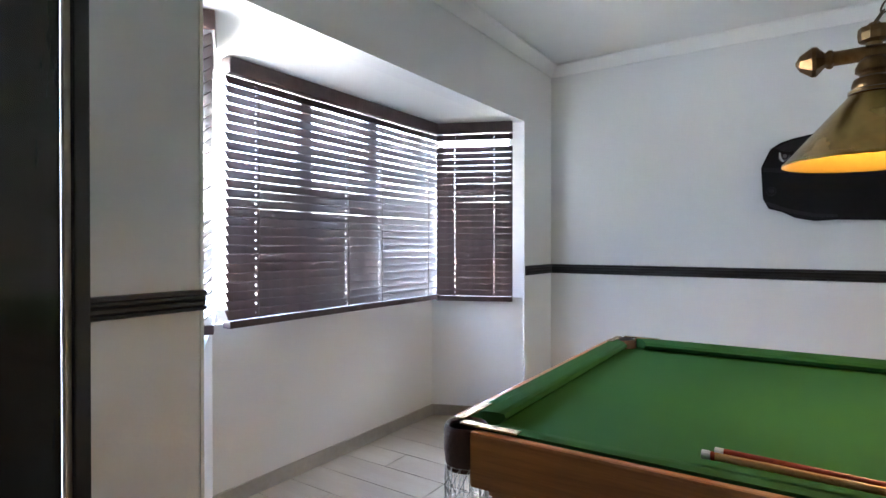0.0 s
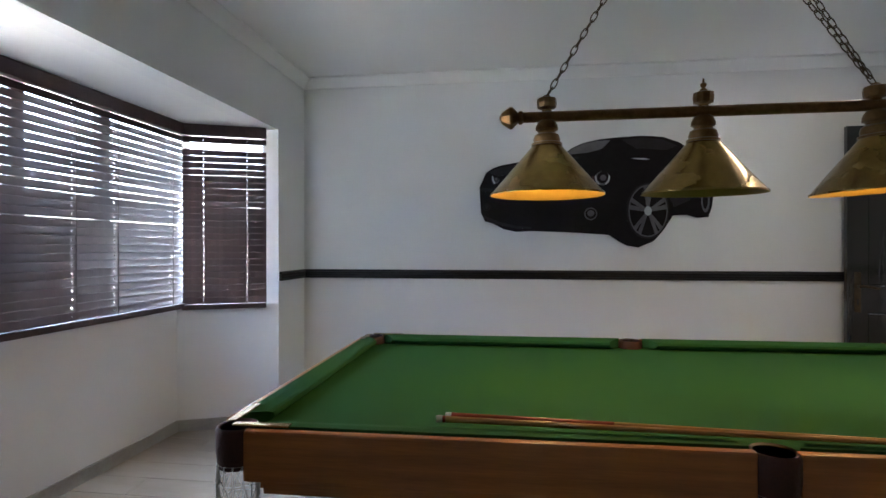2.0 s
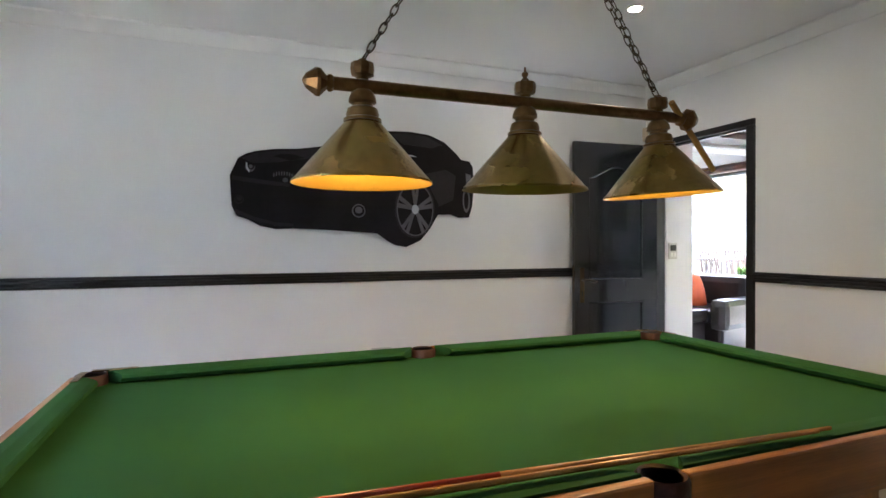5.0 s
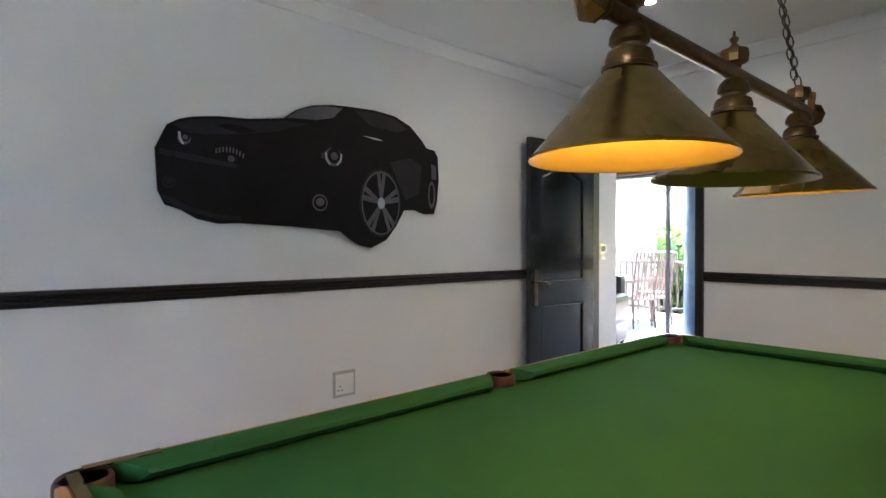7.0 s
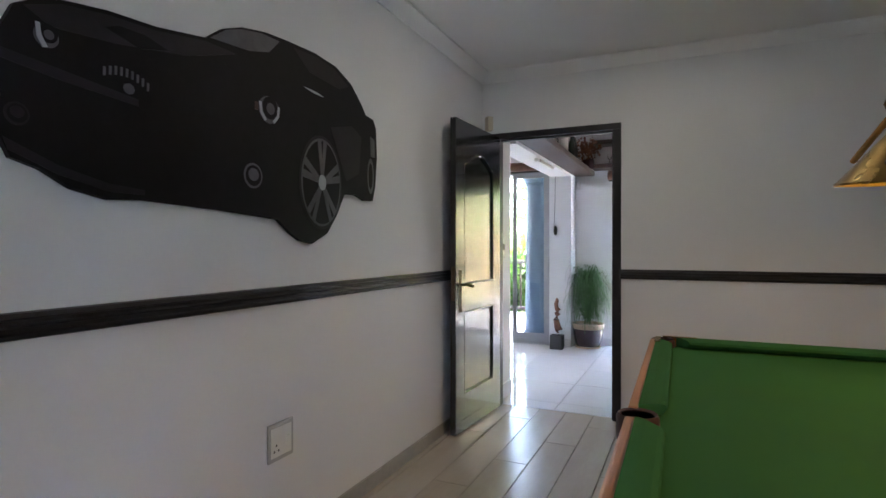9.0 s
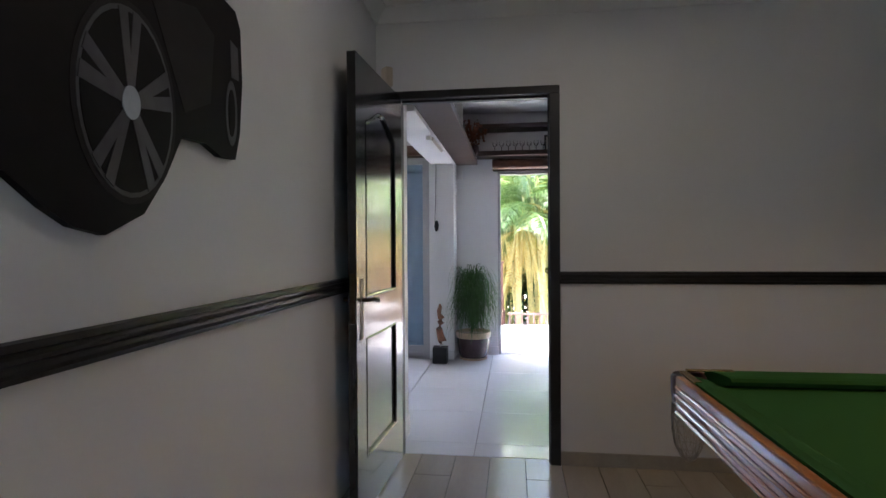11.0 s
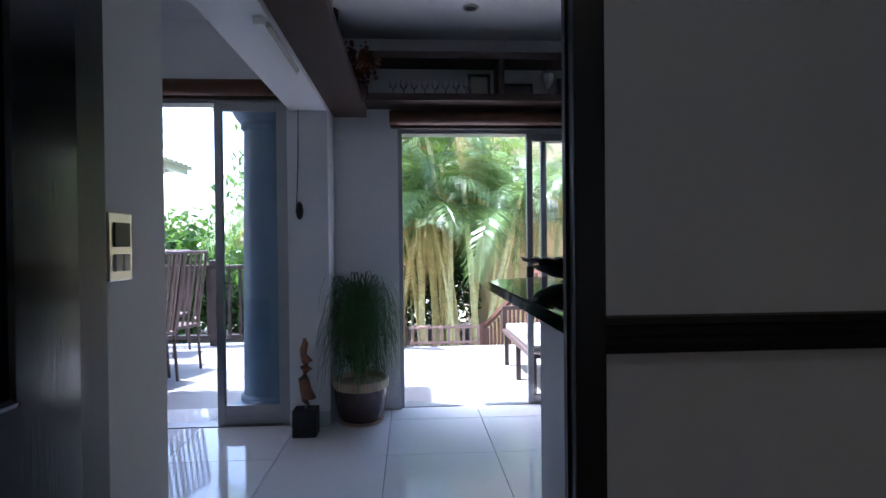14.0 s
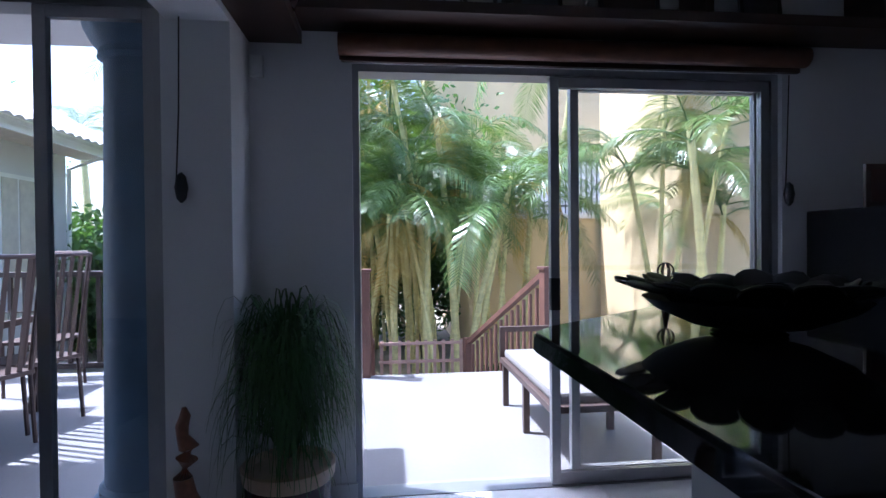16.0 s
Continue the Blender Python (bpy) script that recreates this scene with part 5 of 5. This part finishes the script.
tile_bm = prism([(-0.14, 0.0), (-0.09, 0.035), (0.0, 0.05), (0.09, 0.02), (0.14, 0.0), (0.14, -0.012), (-0.14, -0.012)], "y", 0.0, 0.42)
tile_mesh = quick("roof_tile", tile_bm, ROOFTILE, True)
ang = math.degrees(math.atan2(2.4, 4.05))
for r in range(9):
    for c in range(26):
        part("roof_tile", tile_mesh, None, roof, m=pose(-0.22 + 0.28 * c, -1.12 + 0.34 * r, 4.60 + 0.34 * r * math.tan(radians(ang)) , ang + 3.0, 0, 0))
for wx in (2.2, 4.3):
    win = part("window", boxes((wx, wx + 1.5, -0.03, 0.02, 1.7, 3.9)), WHITEPL, house)
    for k in range(3):
        part("pane", boxes((wx + 0.06 + 0.48 * k, wx + 0.48 + 0.48 * k, -0.045, -0.031, 1.78, 3.82)), PAPER, win)

# yellow building with its black railed terrace
yb = thing("yellow_building", pose(14.5, -6.0, -1.35), "yellow rendered neighbour building with a railed terrace", "building")
part("wall", boxes((0.0, 6.0, -4.0, 7.4, 0.0, 3.05)), YELLOW, yb)
part("coping", boxes((-0.08, 6.0, -4.0, 7.5, 3.05, 3.15)), HOUSEWALL, yb)
part("upper_wall", boxes((4.4, 6.0, -4.0, 8.0, 3.15, 5.0)), HOUSEWALL, yb)
part("gable_wall", boxes((4.3, 6.0, -4.0, 8.0, 5.0, 8.4)), YELLOW, yb)
part("side_wall", boxes((-3.2, -0.081, -4.0, 4.7, 0.0, 6.5)), YELLOW, yb)
part("side_eave", boxes((-4.0, 0.4, -4.0, 4.9, 6.5, 6.8)), BROWNWOOD, yb)
part("rail_top", boxes((0.10, 0.14, 4.4, 7.4, 4.25, 4.30), (0.10, 0.14, 4.4, 7.4, 3.30, 3.34)), BLACKMATT, yb)
for k in range(26):
    part("rail_bar", boxes((0.11, 0.13, 4.45 + 0.115 * k, 4.47 + 0.115 * k, 3.15, 4.25)), BLACKMATT, yb)
structure("pool", boxes((10.2, 13.0, -3.2, 0.6, -1.38, -1.2)), POOL, "blue swimming pool water beyond the deck", "pool")
structure("garden_path", boxes((10.8, 13.5, 2.3, 3.4, -1.36, -1.335)), DECK, "pale paved garden path", "path")

# palms
def frond_mesh(seed, length, droop, material, leaf=0.30, n=56):
    rng = random.Random(seed)
    bm = bmesh.new()
    pts = []
    for i in range(12):
        t = i / 11
        pts.append(Vector((length * (t - 0.18 * t * t * droop), 0, length * (0.75 * t - (0.62 + 0.5 * droop) * t * t))))
    tube(pts, [0.014 * (1 - 0.8 * i / 11) for i in range(12)], 4, bm)
    for i in range(n):
        t = 0.14 + 0.86 * i / (n - 1)
        k = min(10, int(t * 11))
        p = pts[k].lerp(pts[k + 1], t * 11 - k)
        d = (pts[k + 1] - pts[k]).normalized()
        up = Vector((0, 1, 0)).cross(d)
        L = leaf * length * 0.55 * (0.55 + 0.9 * math.sin(math.pi * min(1, t * 0.85 + 0.1))) * rng.uniform(0.85, 1.1)
        for s in (-1, 1):
            side = (Vector((0, s, 0)) * 0.80 + d * 0.55 - up * rng.uniform(-0.25, 0.1)).normalized()
            w = d * 0.0052 * length
            mid = p + side * L * 0.5 + Vector((0, 0, -0.04 * L))
            tip = p + side * L + Vector((0, 0, -0.32 * L))
            a, b, c, e, f = (bm.verts.new(q) for q in (p - w * 0.4, p + w * 0.4, mid + w, tip, mid - w))
            bm.faces.new((a, b, c, f))
            bm.faces.new((f, c, e))
    return quick("frond", bm, material)
FRONDS = [frond_mesh(i, 1.7 + 0.15 * (i % 3), 0.3 + 0.2 * (i % 4), FROND) for i in range(6)]
DRY = [frond_mesh(20 + i, 1.4, 1.2, FROND_DRY) for i in range(2)]
def palm(x, y, lean, height, n, seed, radius=0.055, z0=-1.35):
    rng = random.Random(seed)
    root = thing("palm_tree", pose(x, y, z0), "cane palm with ringed yellow-green trunk and feathery fronds", "palm tree", "garden palms")
    a = rng.uniform(0, 2 * math.pi) if lean is None else radians(lean)
    off = height * rng.uniform(0.08, 0.24)
    pts, rr = [], []
    for i in range(17):
        t = i / 16
        pts.append((off * math.cos(a) * t ** 1.4, off * math.sin(a) * t ** 1.4, height * t))
        rr.append(radius * (1.15 - 0.45 * t) * (1.1 if i % 2 else 0.96))
    part("trunk", tube(pts, rr, 8), TRUNK, root, smooth=True)
    tip = pts[-1]
    for k in range(n):
        az = 360 * k / n + rng.uniform(-25, 25)
        dry = rng.random() < 0.10
        me = rng.choice(DRY if dry else FRONDS)
        s = rng.uniform(0.75, 1.15)
        part("frond", me, None, root, m=Matrix.Translation((tip[0], tip[1], tip[2] - rng.uniform(0, 0.25))) @ pose(0, 0, 0, rng.uniform(-20, 20), rng.uniform(-38, 25) + (45 if dry else 0), az) @ Matrix.Scale(s, 4))
rng = random.Random(11)
CLUMPS = ((12.6, 4.9, 9), (13.0, 3.4, 10), (12.3, 2.3, 9), (12.9, 1.1, 6), (11.4, -0.2, 4), (14.6, 2.4, 7), (15.2, 4.4, 9), (16.6, 3.2, 8), (16.8, 5.6, 6), (16.2, 0.8, 5), (10.6, -1.2, 4))
num = 0
for cx, cy, n in CLUMPS:
    for k in range(n):
        num += 1
        palm(cx + rng.gauss(0, 0.42), cy + rng.gauss(0, 0.48), None, rng.choice((rng.uniform(3.0, 3.8), rng.uniform(3.6, 4.8), rng.uniform(4.6, 6.6))), rng.randint(5, 8), num, rng.uniform(0.03, 0.065))
palm(24.0, 13.5, 40, 7.0, 14, 999, 0.14)

def shrub(x, y, z, size, n, seed, leaf, label):
    root = thing("shrub", pose(x, y, z), label, "shrub", "garden shrubs")
    for k in range(5):
        a = 2 * math.pi * k / 5
        part("stem", tube([(0, 0, 0), (0.3 * math.cos(a) * size[0], 0.3 * math.sin(a) * size[1], size[2] * 0.7), (0.6 * math.cos(a) * size[0], 0.6 * math.sin(a) * size[1], size[2] * 1.2)], [0.05, 0.035, 0.015], 6), TRUNK, root)
    leafy("foliage", leaf_cloud(n, (0, 0, size[2]), size, leaf, seed), LEAF, root)
shrub(17.5, 10.6, -1.35, (1.9, 2.4, 1.7), 16000, 5, 0.13, "dense bright green garden shrub beyond the patio")
shrub(19.0, 7.6, -1.35, (1.8, 2.0, 1.4), 13000, 6, 0.13, "dense bright green garden shrub beyond the patio")
shrub(18.2, 5.2, -1.35, (1.6, 2.0, 1.3), 6000, 7, 0.09, "dense bright green garden shrub behind the palms")
shrub(17.5, 2.5, -1.35, (1.4, 2.4, 1.5), 6000, 8, 0.09, "dense bright green garden shrub behind the palms")
shrub(18.5, 5.6, -1.35, (2.0, 2.8, 3.9), 14000, 51, 0.13, "tall dark leafy tree behind the palms")
shrub(18.6, 2.4, -1.35, (1.8, 2.2, 3.6), 12000, 52, 0.12, "leafy green tree behind the palms")
shrub(21.5, 15.5, -1.35, (2.2, 2.2, 3.4), 6000, 9, 0.12, "tall yellow-green tree crown over the roof")
for k, (x, y) in enumerate(((11.9, 5.3), (12.1, 3.9), (12.0, 1.5), (11.4, 0.9))):
    shrub(x, y, -1.35, (0.45, 0.5, 0.35), 900, 30 + k, 0.07, "low green planting at the foot of the palms")

# ---- floor pieces ----
plank_root = tagged(new("floor"), "pale wood-look plank tiles in staggered rows", "floor", kind="structure")
PW, PL = 0.20, 1.20
shapes = {}
def piece(root, name, x0, x1, y0, y1, material, gap=0.001, top=0.0):
    key = (name, round(x1 - x0, 3), round(y1 - y0, 3))
    if key not in shapes:
        w, d = (x1 - x0) / 2 - gap, (y1 - y0) / 2 - gap
        bm = bmesh.new()
        lo = [bm.verts.new((sx * w, sy * d, -0.012)) for sx, sy in ((-1, -1), (1, -1), (1, 1), (-1, 1))]
        hi = [bm.verts.new((sx * (w - 0.0015), sy * (d - 0.0015), 0)) for sx, sy in ((-1, -1), (1, -1), (1, 1), (-1, 1))]
        bm.faces.new(hi)
        for i in range(4):
            bm.faces.new((lo[i], lo[(i + 1) % 4], hi[(i + 1) % 4], hi[i]))
        shapes[key] = quick(name, bm, material)
    part(name, shapes[key], None, root, m=pose((x0 + x1) / 2, (y0 + y1) / 2, top))
row, y = 0, -1.1
while y < NY - 0.01:
    y1 = min(y + PW, NY)
    x = -2.35 - (row % 3) * 0.4
    while x < 3.13:
        a, b = max(x, -2.35), min(x + PL, 3.134)
        if b - a > 0.03:
            piece(plank_root, "plank", a, b, y, y1, PLANK)
        x += PL
    y, row = y1, row + 1
tile_root = tagged(new("tile_floor"), "large glossy white floor tiles with thin grey joints", "floor", kind="structure")
T = 0.63
for i in range(-2, 4):
    for j in range(-7, 10):
        a, b = max(3.97 + T * i, 3.1365), min(3.97 + T * (i + 1), 6.25)
        c, d = max(2.767 + T * j, -1.3), min(2.767 + T * (j + 1), 9.0)
        if b - a > 0.03 and d - c > 0.03:
            piece(tile_root, "tile", a, b, c, d, WHITETILE)
